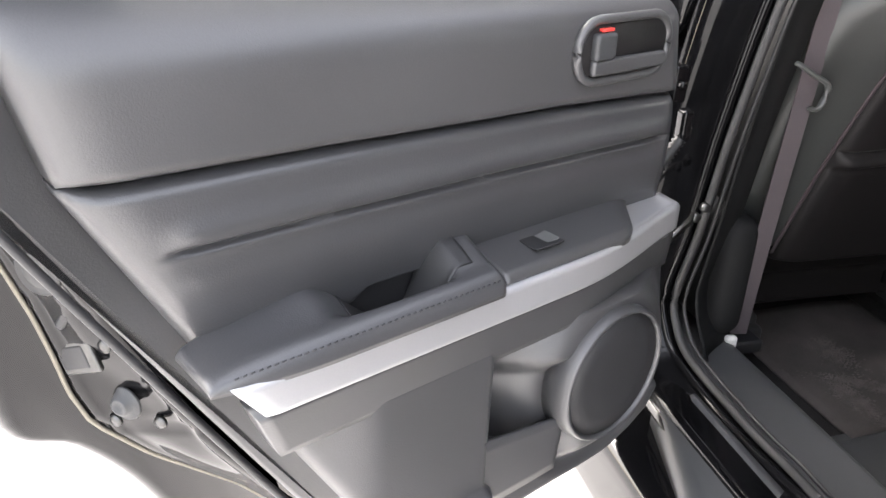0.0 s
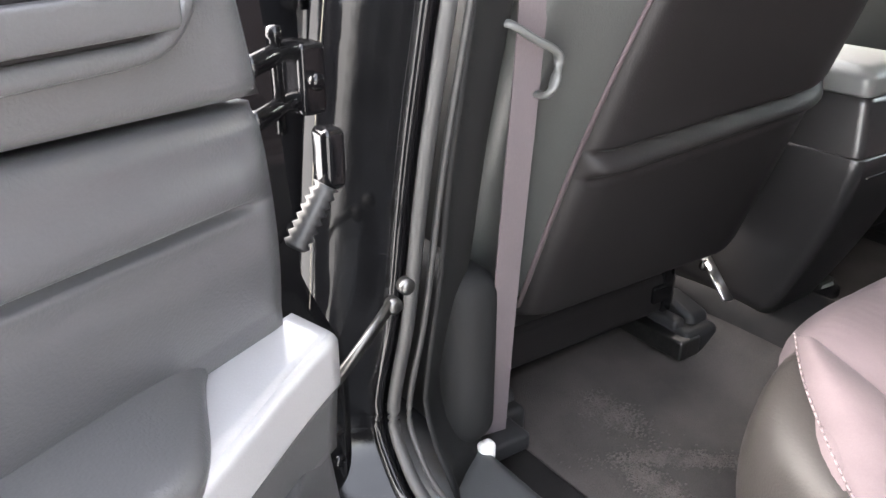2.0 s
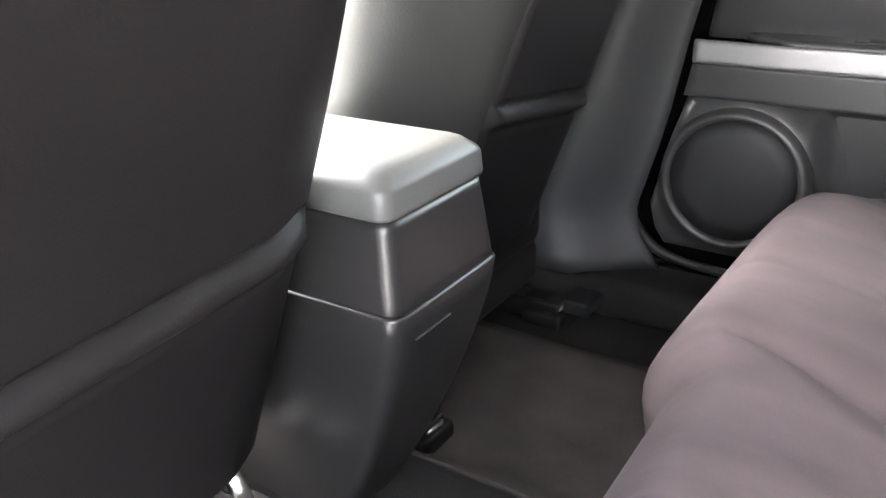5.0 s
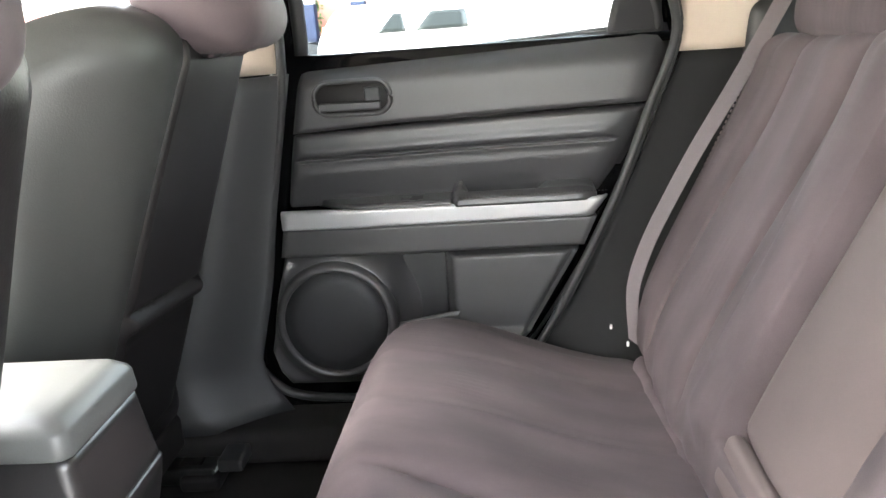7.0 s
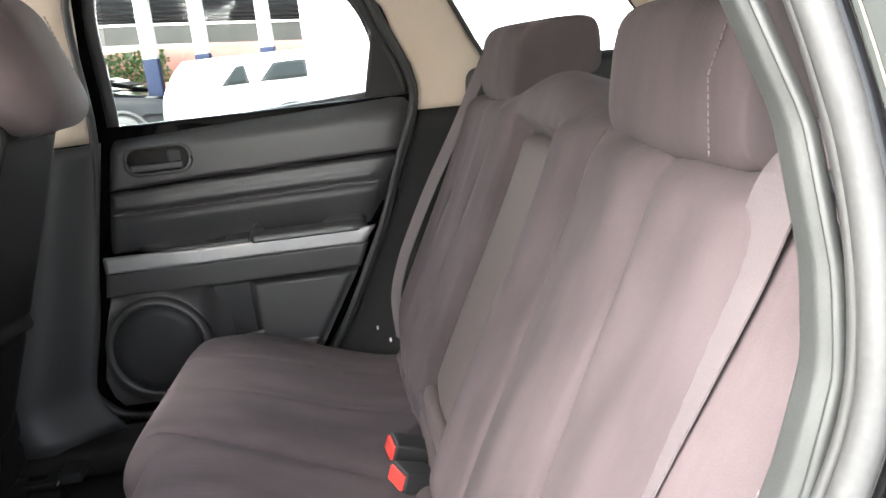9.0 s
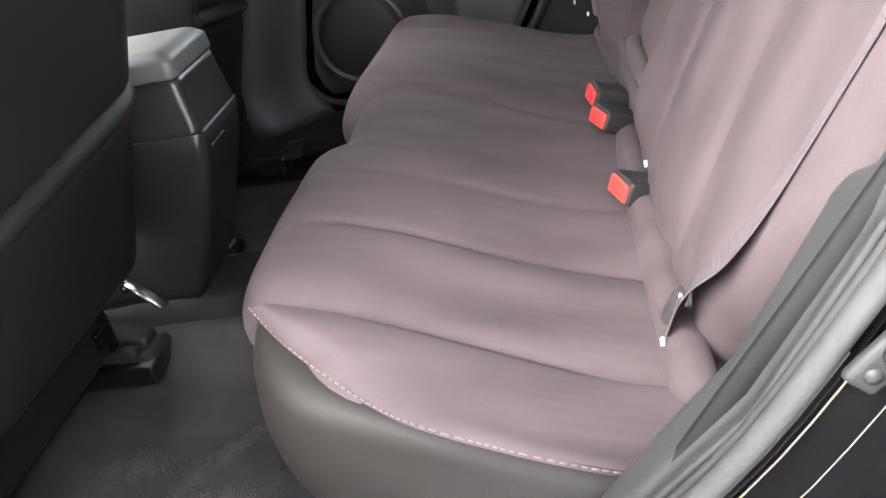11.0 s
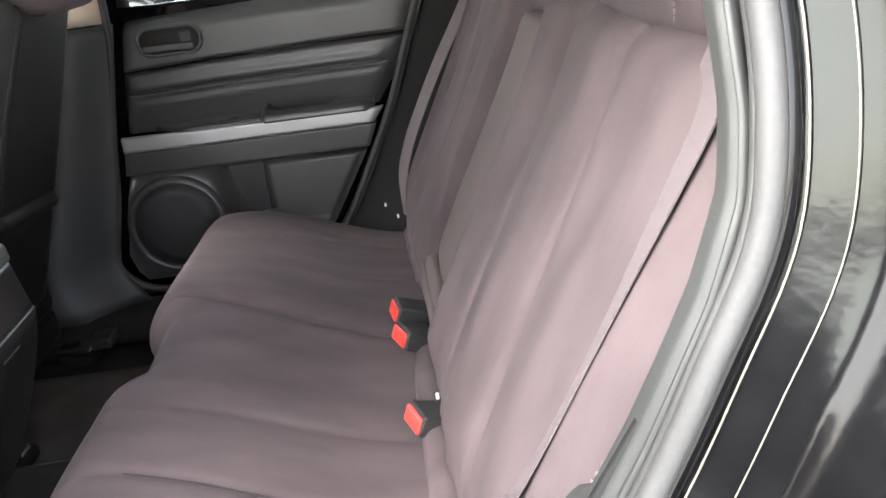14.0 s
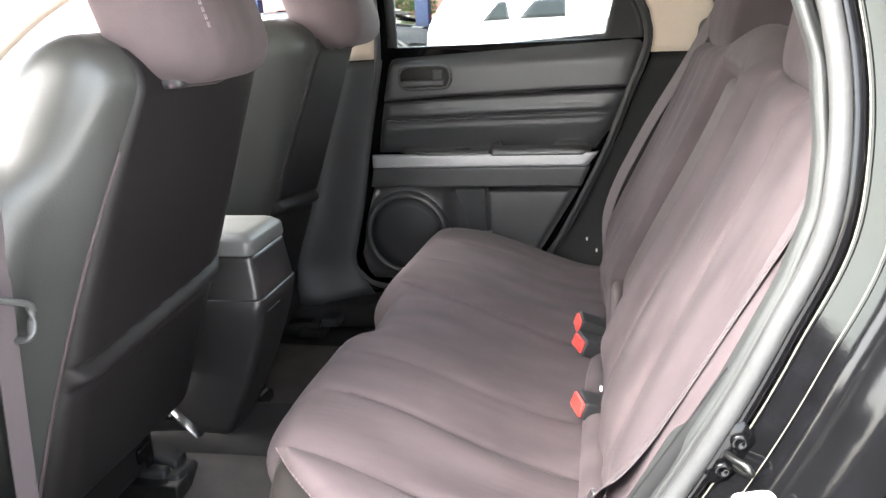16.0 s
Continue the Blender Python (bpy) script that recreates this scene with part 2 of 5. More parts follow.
def tube(path, r, n=8, closed=False, squash=(1, 1)):
    """A round bar along a path; squash flattens its section (along, across the horizontal)."""
    path = [Vector(p) for p in path]
    m = len(path)
    pts, faces = [], []
    for i, p in enumerate(path):
        a = path[(i - 1) % m] if closed or i else p
        b = path[(i + 1) % m] if closed or i < m - 1 else p
        t = (b - a).normalized()
        side = t.cross(Vector((0, 0, 1)))
        if side.length < 0.05:
            side = t.cross(Vector((1, 0, 0)))
        side.normalize()
        up = side.cross(t)
        rr = r[i] if isinstance(r, (list, tuple)) else r
        for k in range(n):
            q = 2 * math.pi * k / n
            pts.append(p + side * (rr * squash[0] * math.cos(q)) + up * (rr * squash[1] * math.sin(q)))
    for i in range(m if closed else m - 1):
        for k in range(n):
            a, b = i * n, ((i + 1) % m) * n
            faces.append((a + k, a + (k + 1) % n, b + (k + 1) % n, b + k))
    if not closed:
        faces += [tuple(range(n))[::-1], tuple((m - 1) * n + k for k in range(n))]
    return np.array([tuple(p) for p in pts]), faces


def band(path, across, width, thick):
    """A flat strap along a path; across gives its width direction, one or one a point."""
    path = [Vector(p) for p in path]
    turns = [Vector(a).normalized() for a in across] if isinstance(across, list) else [Vector(across).normalized()] * len(path)
    pts, faces = [], []
    for i, p in enumerate(path):
        w = turns[i]
        t = (path[min(i + 1, len(path) - 1)] - path[max(i - 1, 0)]).normalized()
        nrm = t.cross(w).normalized()
        for a, b in ((-1, -1), (1, -1), (1, 1), (-1, 1)):
            pts.append(p + w * (a * width / 2) + nrm * (b * thick / 2))
    for i in range(len(path) - 1):
        for k in range(4):
            faces.append((i * 4 + k, i * 4 + (k + 1) % 4, i * 4 + 4 + (k + 1) % 4, i * 4 + 4 + k))
    e = (len(path) - 1) * 4
    faces += [(3, 2, 1, 0), (e, e + 1, e + 2, e + 3)]
    return np.array([tuple(p) for p in pts]), faces


def sheet(fn, nu, nv, thick):
    """A curved panel with thickness: fn(u, v) gives its face, thick the vector to its back."""
    u, v = np.meshgrid(np.linspace(0, 1, nu), np.linspace(0, 1, nv), indexing="ij")
    front = np.stack(np.broadcast_arrays(*fn(u, v)), -1).reshape(-1, 3)
    back = front + np.array(thick)
    n = nu * nv
    faces = []
    for i in range(nu - 1):
        for j in range(nv - 1):
            a, b, c, d = i * nv + j, (i + 1) * nv + j, (i + 1) * nv + j + 1, i * nv + j + 1
            faces += [(a, b, c, d), (n + d, n + c, n + b, n + a)]
    ring = [i * nv for i in range(nu)] + [(nu - 1) * nv + j for j in range(1, nv)] + [i * nv + nv - 1 for i in range(nu - 2, -1, -1)] + [j for j in range(nv - 2, 0, -1)]
    for a, b in zip(ring, ring[1:] + ring[:1]):
        faces.append((b, a, n + a, n + b))
    return np.concatenate([front, back]), faces


def prism(outline, x0, x1, inset=0.006):
    """A plate with an outline in (y, z) from x0 to x1 with chamfered rims."""
    o = np.array(outline, float)
    c = o.mean(0)
    d = np.roll(o, -1, 0) - np.roll(o, 1, 0)
    nrm = np.stack([d[:, 1], -d[:, 0]], 1)
    nrm /= np.linalg.norm(nrm, axis=1)[:, None] + 1e-9
    if ((o - c) * nrm).sum() < 0:
        nrm = -nrm
    s = 1 if x1 > x0 else -1
    rings = [(o - nrm * inset, x0), (o, x0 + s * inset), (o, x1 - s * inset), (o - nrm * inset, x1)]
    pts = np.concatenate([np.column_stack([np.full(len(o), x), r]) for r, x in rings])
    n = len(o)
    faces = [tuple(range(n))[::-1], tuple(range(3 * n, 4 * n))]
    for k in range(3):
        for i in range(n):
            faces.append((k * n + i, k * n + (i + 1) % n, (k + 1) * n + (i + 1) % n, (k + 1) * n + i))
    return pts, faces


def lathe(profile, centre, axis="x", n=48):
    """Turns a profile of (along, radius) about an axis through centre."""
    pts, faces = [], []
    for a, r in profile:
        for k in range(n):
            q = 2 * math.pi * k / n
            c, s = r * math.cos(q), r * math.sin(q)
            pts.append({"x": (a, c, s), "y": (c, a, s), "z": (c, s, a)}[axis])
    for i in range(len(profile) - 1):
        for k in range(n):
            faces.append((i * n + k, i * n + (k + 1) % n, (i + 1) * n + (k + 1) % n, (i + 1) * n + k))
    faces += [tuple(range(n))[::-1], tuple((len(profile) - 1) * n + k for k in range(n))]
    return np.array(pts) + np.array(centre), faces


def smooth_path(points, n=8, closed=False):
    p = np.array(points, float)
    m = len(p)
    out = []
    for i in range(m if closed else m - 1):
        if closed:
            a, b, c, d = p[(i - 1) % m], p[i], p[(i + 1) % m], p[(i + 2) % m]
        else:
            a, b, c, d = p[max(i - 1, 0)], p[i], p[i + 1], p[min(i + 2, m - 1)]
        for t in np.arange(n) / n:
            out.append(0.5 * (2 * b + (c - a) * t + (2 * a - 5 * b + 4 * c - d) * t ** 2 + (3 * b - a - 3 * c + d) * t ** 3))
    if not closed:
        out.append(p[-1])
    return np.array(out)


def bell(x, w):
    return np.exp(-((x / w) ** 2))


def step(x, a, b):
    t = np.clip((x - a) / (b - a), 0, 1)
    return t * t * (3 - 2 * t)


# ---- rear doors and their openings ----
EDGE_F = np.array([(0.45, 0.57), (0.52, 0.615), (0.56, 0.645), (0.60, 0.655), (0.75, 0.618), (0.87, 0.598), (1.115, 0.546), (1.45, 0.50)])
EDGE_R = np.array([(0.45, 0.30), (0.52, 0.26), (0.56, 0.205), (0.637, 0.146), (0.864, 0.010), (1.012, -0.072), (1.13, -0.103), (1.2, -0.112), (1.30, -0.085), (1.45, 0.02)])


def edge_f(z):
    return np.interp(z, EDGE_F[:, 0], EDGE_F[:, 1])


def edge_r(z):
    return np.interp(z, EDGE_R[:, 0], EDGE_R[:, 1])


OPENING = smooth_path([(0.52, 1.40), (0.546, 1.115), (0.598, 0.87), (0.625, 0.72), (0.655, 0.60), (0.635, 0.552), (0.59, 0.525), (0.48, 0.515), (0.36, 0.515),
                       (0.255, 0.532), (0.182, 0.572), (0.126, 0.637), (-0.012, 0.864), (-0.098, 1.012), (-0.142, 1.10), (-0.143, 1.20), (-0.105, 1.31), (0.0, 1.40), (0.2, 1.44), (0.4, 1.44)], 10, True)
# the right opening ends further forward above the armrest
OPENING_R = smooth_path([(0.52, 1.40), (0.546, 1.115), (0.598, 0.87), (0.625, 0.72), (0.655, 0.60), (0.635, 0.552), (0.59, 0.525), (0.48, 0.515), (0.36, 0.515), (0.255, 0.532),
                         (0.182, 0.572), (0.126, 0.637), (0.010, 0.864), (-0.047, 1.012), (-0.078, 1.09), (-0.089, 1.145), (-0.074, 1.205), (-0.042, 1.273), (0.028, 1.40), (0.2, 1.44), (0.4, 1.44)], 6, True)


def shift_r(z):
    return np.interp(z, (0.70, 0.864, 1.012, 1.10, 1.15, 1.21, 1.273, 1.33, 1.42), (0, 0.022, 0.050, 0.058, 0.053, 0.068, 0.074, 0.070, 0.02))


def edge_o(z):
    """The rear edge of the opening, behind the seal."""
    return np.interp(z, (0.44, 0.53, 0.637, 0.864, 1.012, 1.10, 1.20, 1.31, 1.40, 1.47), (0.25, 0.235, 0.110, -0.028, -0.114, -0.158, -0.160, -0.122, -0.03, 0.05))


def grown(outline, d):
    o = np.array(outline)
    t = np.roll(o, -1, 0) - np.roll(o, 1, 0)
    nrm = np.stack([t[:, 1], -t[:, 0]], 1)
    nrm /= np.linalg.norm(nrm, axis=1)[:, None]
    if ((o - o.mean(0)) * nrm).sum() < 0:
        nrm = -nrm
    return o + nrm * d


def lean(z):
    """How far the body side leans in above the belt line."""
    d = np.asarray(z) - 1.09
    return 0.14 * (d + np.sqrt(d * d + 0.0036)) - 0.001


def open_wall(a, x0, b, x1, thick=0.004):
    """A strip of sheet metal between two outlines."""
    n = len(a)
    pts = [(x0, y, z) for y, z in a] + [(x1, y, z) for y, z in b] + [(x0 + thick, y, z) for y, z in a] + [(x1 + thick, y, z) for y, z in b]
    faces = []
    for i in range(n - 1):
        j = i + 1
        faces += [(i, j, n + j, n + i), (2 * n + j, 2 * n + i, 3 * n + i, 3 * n + j), (j, i, 2 * n + i, 2 * n + j), (n + i, n + j, 3 * n + j, 3 * n + i)]
    faces += [(0, n, 3 * n, 2 * n), (n - 1, 3 * n - 1, 4 * n - 1, 2 * n - 1)]
    return np.array(pts), faces


def rear_door(s, group):
    """A rear door in its shut place on the side s (1 right, -1 left); the Empty stands on the hinge line."""
    hinge = (s * 0.967, 0.634, 0.52)
    state = "shut black car rear door with dark grey vinyl inner panel" if s > 0 else "open black car rear door with dark grey vinyl inner panel and silver strip"
    d = thing("rear_door", hinge, state, "car door", group)

    def put(name, shape, material, label="", to=None, smooth=True):
        return part(name, flip(shape, s), material, to or d, label, smooth)

    # speaker place and size
    SY, SZ, SR = (0.505, 0.668, 0.105) if s > 0 else (0.457, 0.712, 0.0766)
    back_in = 0.014 if s < 0 else 0.002
    # outer shell
    low = [p for p in grown(OPENING, 0.012) if p[1] < 1.125]
    k = max(range(len(low)), key=lambda i: math.dist(low[i], low[i - 1]))
    low = np.array(low[k:] + low[:k])
    outer = grown(low, 0.045)
    if s < 0:
        # the open door's skin reaches back over the wheel arch
        arch = smooth_path([(0.26, 0.47), (0.15, 0.50), (0.075, 0.56), (0.030, 0.622), (-0.013, 0.701), (-0.055, 0.755), (-0.098, 0.785), (-0.112, 0.86), (-0.135, 0.95), (-0.165, 1.04), (-0.185, 1.125)], 5)
        front = [tuple(p) for p in outer if p[0] > 0.27]
        if front[0][1] > front[-1][1]:
            outer = front + [tuple(p) for p in arch]
        else:
            outer = front[::-1] + [tuple(p) for p in arch]
    outer = [(y, min(z, 1.095)) for y, z in outer]
    put("door_shell", prism(outer, 0.850, 0.905, 0.012), PAINT, "glossy black painted steel shell")
    put("door_flange", prism(grown(low, -0.014 if s < 0 else 0.018), 0.782 if s < 0 else 0.768, 0.797, 0.004), PLASTIC if s < 0 else PAINT_IN)
    keep = [k for k in range(len(low)) if low[k][0] > 0.20]
    put("shut_face", open_wall(grown(low, -0.016)[keep], 0.780, grown(low, 0.040)[keep], 0.852), PAINT_IN, "black painted shut face with pressed recesses")
    za = (0.58, 0.66, 0.745, 0.812, 0.883, 0.953, 1.017, 1.12)
    ya = (0.170, 0.105, 0.050, 0.016, -0.021, -0.057, -0.087, -0.122)
    zb = (0.58, 0.656, 0.729, 0.782, 0.818, 0.847, 0.891, 0.94, 1.02, 1.12)
    yb = (0.145, 0.083, 0.006, -0.038, -0.051, -0.056, -0.066, -0.081, -0.112, -0.150)

    def shut(u, z, up=0.0):
        """A place on the rear shut face, u from the flange out to the edge seal."""
        y0, y1 = np.interp(z, za, ya), np.interp(z, zb, yb)
        return 0.792 + 0.056 * u - 0.5 * up, y0 + (y1 - y0) * u - 0.87 * up, z

    def shut_sheet(u, v):
        z = 0.60 + 0.52 * v
        press = 0.004 * bell(u - 0.10, 0.05) + 0.003 * bell(u - 0.90, 0.05) - 0.003 * bell(z - 0.905, 0.004) - 0.003 * bell(z - 0.775, 0.004) + 0.003 * np.sin(37 * z) * bell(u - 0.5, 0.2)
        return shut(u, z, press)
    face_r = put("rear_edge", sheet(shut_sheet, 20, 60, (0.004, 0.004, 0)), PAINT_IN, "black painted rear edge of the open door")
    put("edge_seal", tube([shut(1.0, z, 0.002) for z in np.linspace(0.60, 1.12, 40)], 0.0022, 6), PINCH, "", face_r)

    def turned(shape, u, z, up, tilt=0):
        return moved(shape, Matrix.Translation(shut(u, z, up)) @ Matrix.Rotation(radians(-30), 4, "Z") @ Matrix.Rotation(radians(tilt), 4, "Y"))
    put("grommet", turned(lathe([(0.0, 0.020), (-0.003, 0.018), (-0.001, 0.015), (-0.003, 0.012), (-0.004, 0.003), (-0.002, 0.001)], (0, 0, 0), "y", 28), 0.40, 0.943, 0.001), RUBBER, "", face_r)
    la = put("latch", turned(rbox((0, 0, 0), (0.019, 0.003, 0.015), 0.0028, (6, 1, 5)), 0.72, 0.856, 0.001, 20), STEEL, "worn steel door latch", face_r)
    put("latch_slot", turned(rbox((0.003, -0.002, 0), (0.014, 0.002, 0.010), 0.0018, (4, 1, 4)), 0.72, 0.856, 0.001, 20), PLASTIC_DARK, "", face_r)
    put("latch_slot", turned(rbox((0, 0, 0), (0.004, 0.003, 0.009), 0.0028, (2, 1, 4)), 0.62, 0.893, 0.001, -35), PLASTIC_DARK, "", face_r)
    put("door_bush", turned(lathe([(0.0, 0.016), (-0.002, 0.015), (-0.002, 0.010), (-0.008, 0.008), (-0.009, 0.005), (-0.007, 0.003)], (0, 0, 0), "y", 20), 0.55, 0.807, 0.001), PLASTIC_GREY, "", face_r)
    for u, z in ((0.75, 0.786), (0.30, 0.872), (0.35, 0.785)):
        put("bolt", turned(lathe([(0.0, 0.006), (-0.003, 0.0055), (-0.004, 0.002)], (0, 0, 0), "y", 12), u, z, 0.001), STEEL, "", face_r)

    def rear_round(y, z):
        return 0.009 * np.clip(1 - (y - edge_r(z) - 0.014) / 0.045, 0, 1) ** 2

    def face(z0, z1, depth, inset=0.014):
        def fn(u, v):
            z = z0 + (z1 - z0) * v
            f, r = edge_f(z) - inset, edge_r(z) + inset - 0.014 + back_in
            y = f + (r - f) * u
            return depth(y, z), y, z
        return fn

    def roll(y, z, z0, z1, r=0.010, depth=0.012, inset=0.014):
        a = np.minimum(np.minimum(z - z0, z1 - z), np.minimum(edge_f(z) - inset - y, y - edge_r(z) - inset))
        t = np.clip(1 - a / r, 0, 1)
        return depth * (1 - np.sqrt(np.clip(1 - t * t, 0, 1)))

    def gap(y):
        """Height of the joint between upper panel and insert."""
        return np.interp(y, (-0.06, 0.137, 0.29, 0.387, 0.582), (1.020, 1.0165, 1.012, 1.010, 1.001))

    def top_face(u, v):
        z0 = gap(0.58 - 0.64 * u) + 0.0025
        sill = 1.118 + 0.036 * u
        z = z0 + (sill - z0) * v
        f, r = edge_f(z) - 0.014, edge_r(z) + back_in
        y = f + (r - f) * u
        x = 0.733 + 0.072 * np.clip((z - 1.078) / (sill - 1.078), 0, 1) ** 2.4 + roll(y, z, z0, 9, 0.007, 0.009) + rear_round(y, z)
        return x, y, z
    put("upper_panel", sheet(top_face, 60, 24, (0.03, 0, 0)), PLASTIC)

    def pad(y, z):
        x = 0.741 + 0.017 * np.clip((1.01 - z) / 0.12, 0, 1) - 0.009 * np.sin(math.pi * np.clip((z - 0.872) / 0.15, 0, 1)) ** 0.6
        along = step(y, -0.004, 0.015) * (1 - step(y, 0.535, 0.555))
        zc = np.interp(y, (0.005, 0.135, 0.30, 0.545), (0.9645, 0.9635, 0.9615, 0.9555))
        x = x + along * (0.0085 * bell(z - zc, 0.0026) - 0.0045 * bell(z - zc - 0.013, 0.011) + 0.002 * bell(z - zc + 0.012, 0.010))
        return x + roll(y, z, 0.80, gap(y) - 0.0015, 0.012, 0.012) + rear_round(y, z)

    def pad_face(u, v):
        z1 = gap(0.58 - 0.64 * u) - 0.0015
        yu = 0.58 - 0.64 * u
        z0 = 0.870 + 0.014 * step(yu, 0.09, 0.12) * (1 - step(yu, 0.27, 0.285)) * (s < 0)
        z = z0 + (z1 - z0) * v
        f, r = edge_f(z) - 0.014, edge_r(z) + back_in
        y = f + (r - f) * u
        return pad(y, z), y, z
    put("padded_insert", sheet(pad_face, 70, 90, (0.025, 0, 0)), PLASTIC_PAD, "soft black vinyl insert with a pressed crease")

    def lower(y, z):
        belly = step(y, *((0.04, 0.16) if s < 0 else (-0.02, 0.06))) * (1 - step(y, *((0.280, 0.312) if s < 0 else (0.285, 0.302)))) * step(z, 0.585, 0.63) * (1 if s < 0 else 1 - step(z, 0.772, 0.784))
        cone = np.clip((1.55 if s > 0 else 1.95) - np.hypot((y - SY) / SR, (z - SZ) / SR), 0, 1)
        x = 0.742 - 0.034 * belly - 0.020 * (1 - step(z, 0.625, 0.640)) * (1 - belly * 0.3) * (1 - step(z, 0.70, 0.75)) * (1 - step(cone, 0.05, 0.35))
        x = x + 0.022 * step(y, 0.29, 0.32) * (1 - step(y, 0.40, 0.43)) * step(z, 0.60, 0.63) * (1 - step(z, 0.73, 0.76)) * (s < 0)
        x = x + 0.021 * step(y, 0.298, 0.306) * (1 - step(y, 0.375, 0.41)) * step(z, 0.60, 0.63) * (1 - step(z, 0.765, 0.783)) * (s > 0)
        x = x - 0.040 * step(cone, 0.0, 0.55 if s > 0 else 0.85)
        return x + roll(y, z, 0.560 if s < 0 else 0.532, 9, 0.014, 0.016)

    def lower_face(u, v):
        z = (0.560 if s < 0 else 0.532) + (0.24 if s < 0 else 0.268) * v
        f, r = edge_f(z) - 0.014, edge_r(z) + back_in
        if s < 0:
            f = np.minimum(f, np.interp(z, (0.560, 0.570, 0.585, 0.602, 0.63, 0.655, 0.70, 0.75), (0.45, 0.50, 0.545, 0.575, 0.595, 0.605, 0.618, 0.65)))
        y = f + (r - f) * u
        return lower(y, z), y, z
    put("lower_panel", sheet(lower_face, 110, 80, (0.03, 0, 0)), PLASTIC)
    # speaker
    k = SR / 0.105
    if s > 0:
        rim_at, mesh_at = ((0.720, 0.114), (0.696, 0.111), (0.687, 0.107), (0.684, 0.102), (0.686, 0.097), (0.692, 0.094), (0.715, 0.094)), ((0.720, 0.096), (0.692, 0.094), (0.689, 0.07), (0.688, 0.03), (0.6878, 0.002))
    else:
        rim_at, mesh_at = ((0.725, 0.1135), (0.700, 0.1115), (0.692, 0.109), (0.6895, 0.106), (0.6905, 0.103), (0.694, 0.1015), (0.715, 0.1015)), ((0.720, 0.102), (0.6945, 0.1005), (0.6915, 0.07), (0.6905, 0.03), (0.690, 0.002))
    ring = lathe([(x, r * k) for x, r in rim_at], (0, SY, SZ))
    put("speaker_ring", ring, PLASTIC)
    grille = lathe([(x, r * k) for x, r in mesh_at], (0, SY, SZ))
    put("speaker_grille", grille, GRILLE, "dark speaker grille with fine mesh")
    # map pocket
    def pocket(u, v):
        y = 0.398 - 0.128 * u
        z = 0.600 + ((0.096 if s < 0 else 0.076) - 0.17 * (y - 0.27)) * v
        return 0.708 + 0.006 * (1 - v) + 0 * u, y, z
    put("map_pocket", sheet(pocket, 24, 8, (0.005, 0, 0)), PLASTIC)
    put("bottle_ring", lathe([(0, 0.022), (0.012, 0.024), (0.014, 0.021), (0.002, 0.019)], (0.735, 0.315, 0.640), "z", 24), PLASTIC_DARK)

    # added dark sheet that deepens the shade inside the pocket recess
    if s > 0:
        put("pocket_shade", rbox((0.7615, 0.345, 0.695), (0.003, 0.040, 0.075), 0.002, (1, 4, 5)), PLASTIC_DARK)

    # armrest
    def strip(u, v):
        z0 = 0.8385 + 0.001 * u
        z = z0 + 0.0335 * v
        yr = 0.042 - 0.026 * v
        y = 0.586 + (yr - 0.586) * u
        t = np.clip(np.abs(2 * v - 1) - 0.75, 0, 1) * 4
        return 0.694 + 0.003 * t ** 2 + (0.002 if s < 0 else 0.010) * np.clip((u - 0.985) / 0.015, 0, 1) ** 2 + (0.038 if s < 0 else 0.012) * step(y, 0.36, 0.62) ** 1.3, y, z
    put("silver_strip", sheet(strip, 60, 12, (0.01, 0, 0)), SILVER, "satin silver painted trim strip")

    def tip(u, v):
        y = 0.586 - 0.155 * u
        lo = 0.699 + 0.038 * step(y, 0.36, 0.62) ** 1.3
        x = lo + (0.760 - lo) * v
        return x, y, 0.8725 + 0.004 * v + 0 * u
    if s < 0:
        put("silver_end", sheet(tip, 20, 8, (0, 0, -0.008)), SILVER)

    def under(u, v):
        z = 0.788 + 0.0505 * v
        y = 0.596 - 0.010 * v + (0.058 - 0.596 - 0.012 * v) * u
        return 0.700 + (0.010 if s < 0 else 0.002) * (1 - v) + (0.034 if s < 0 else 0.010) * step(y, 0.36, 0.62) ** 1.3, y, z
    put("armrest_band", sheet(under, 50, 10, (0.03, 0, 0)), PLASTIC)

    def arm(u, v):
        y_end = 0.003 if s < 0 else 0.034
        y = 0.283 - (0.283 - y_end) * u
        x = 0.6915 + 0.069 * v
        edge = np.clip(np.minimum((y - y_end) / (0.10 if s < 0 else 0.034), (0.283 - y) / 0.012), 0, 1)
        rise = np.sqrt(np.clip(1 - (1 - np.clip(v / 0.30, 0, 1)) ** 2, 0, 1)) * ((0.12 if s < 0 else 0.35) + (0.88 if s < 0 else 0.65) * np.sqrt(1 - (1 - edge) ** 2))
        hump = (0.003 * bell(y - 0.252, 0.026) if s < 0 else 0.009 * bell(y - 0.262, 0.018)) * step(v, 0.2, 0.6)
        cup = (step(y, 0.100, 0.190) * (1 - step(y, 0.205, 0.244)) if s < 0 else step(y, 0.112, 0.175) * (1 - step(y, 0.236, 0.268))) * step(v, 0.25, 0.50)
        back = (0.017 * step(y, 0.0, 0.15)) * step(v, 0.25, 1.0) if s < 0 else 0.004 * step(v, 0.3, 1.0)
        x = x + 0.012 * (1 - edge) ** 2 * (1 - v)
        return x, y, 0.8725 + 0.0185 * rise + back + hump - 0.060 * cup
    pad_ob = put("armrest_pad", sheet(arm, 90, 40, (0, 0, -0.004)), PLASTIC_PAD, "soft stitched vinyl armrest")
    def cup_wall(u, v):
        x, y, z = arm(0.09 + 0.43 * u, 0.42 + 0.58 * v)
        return x - 0.0006, y, z + 0.0012
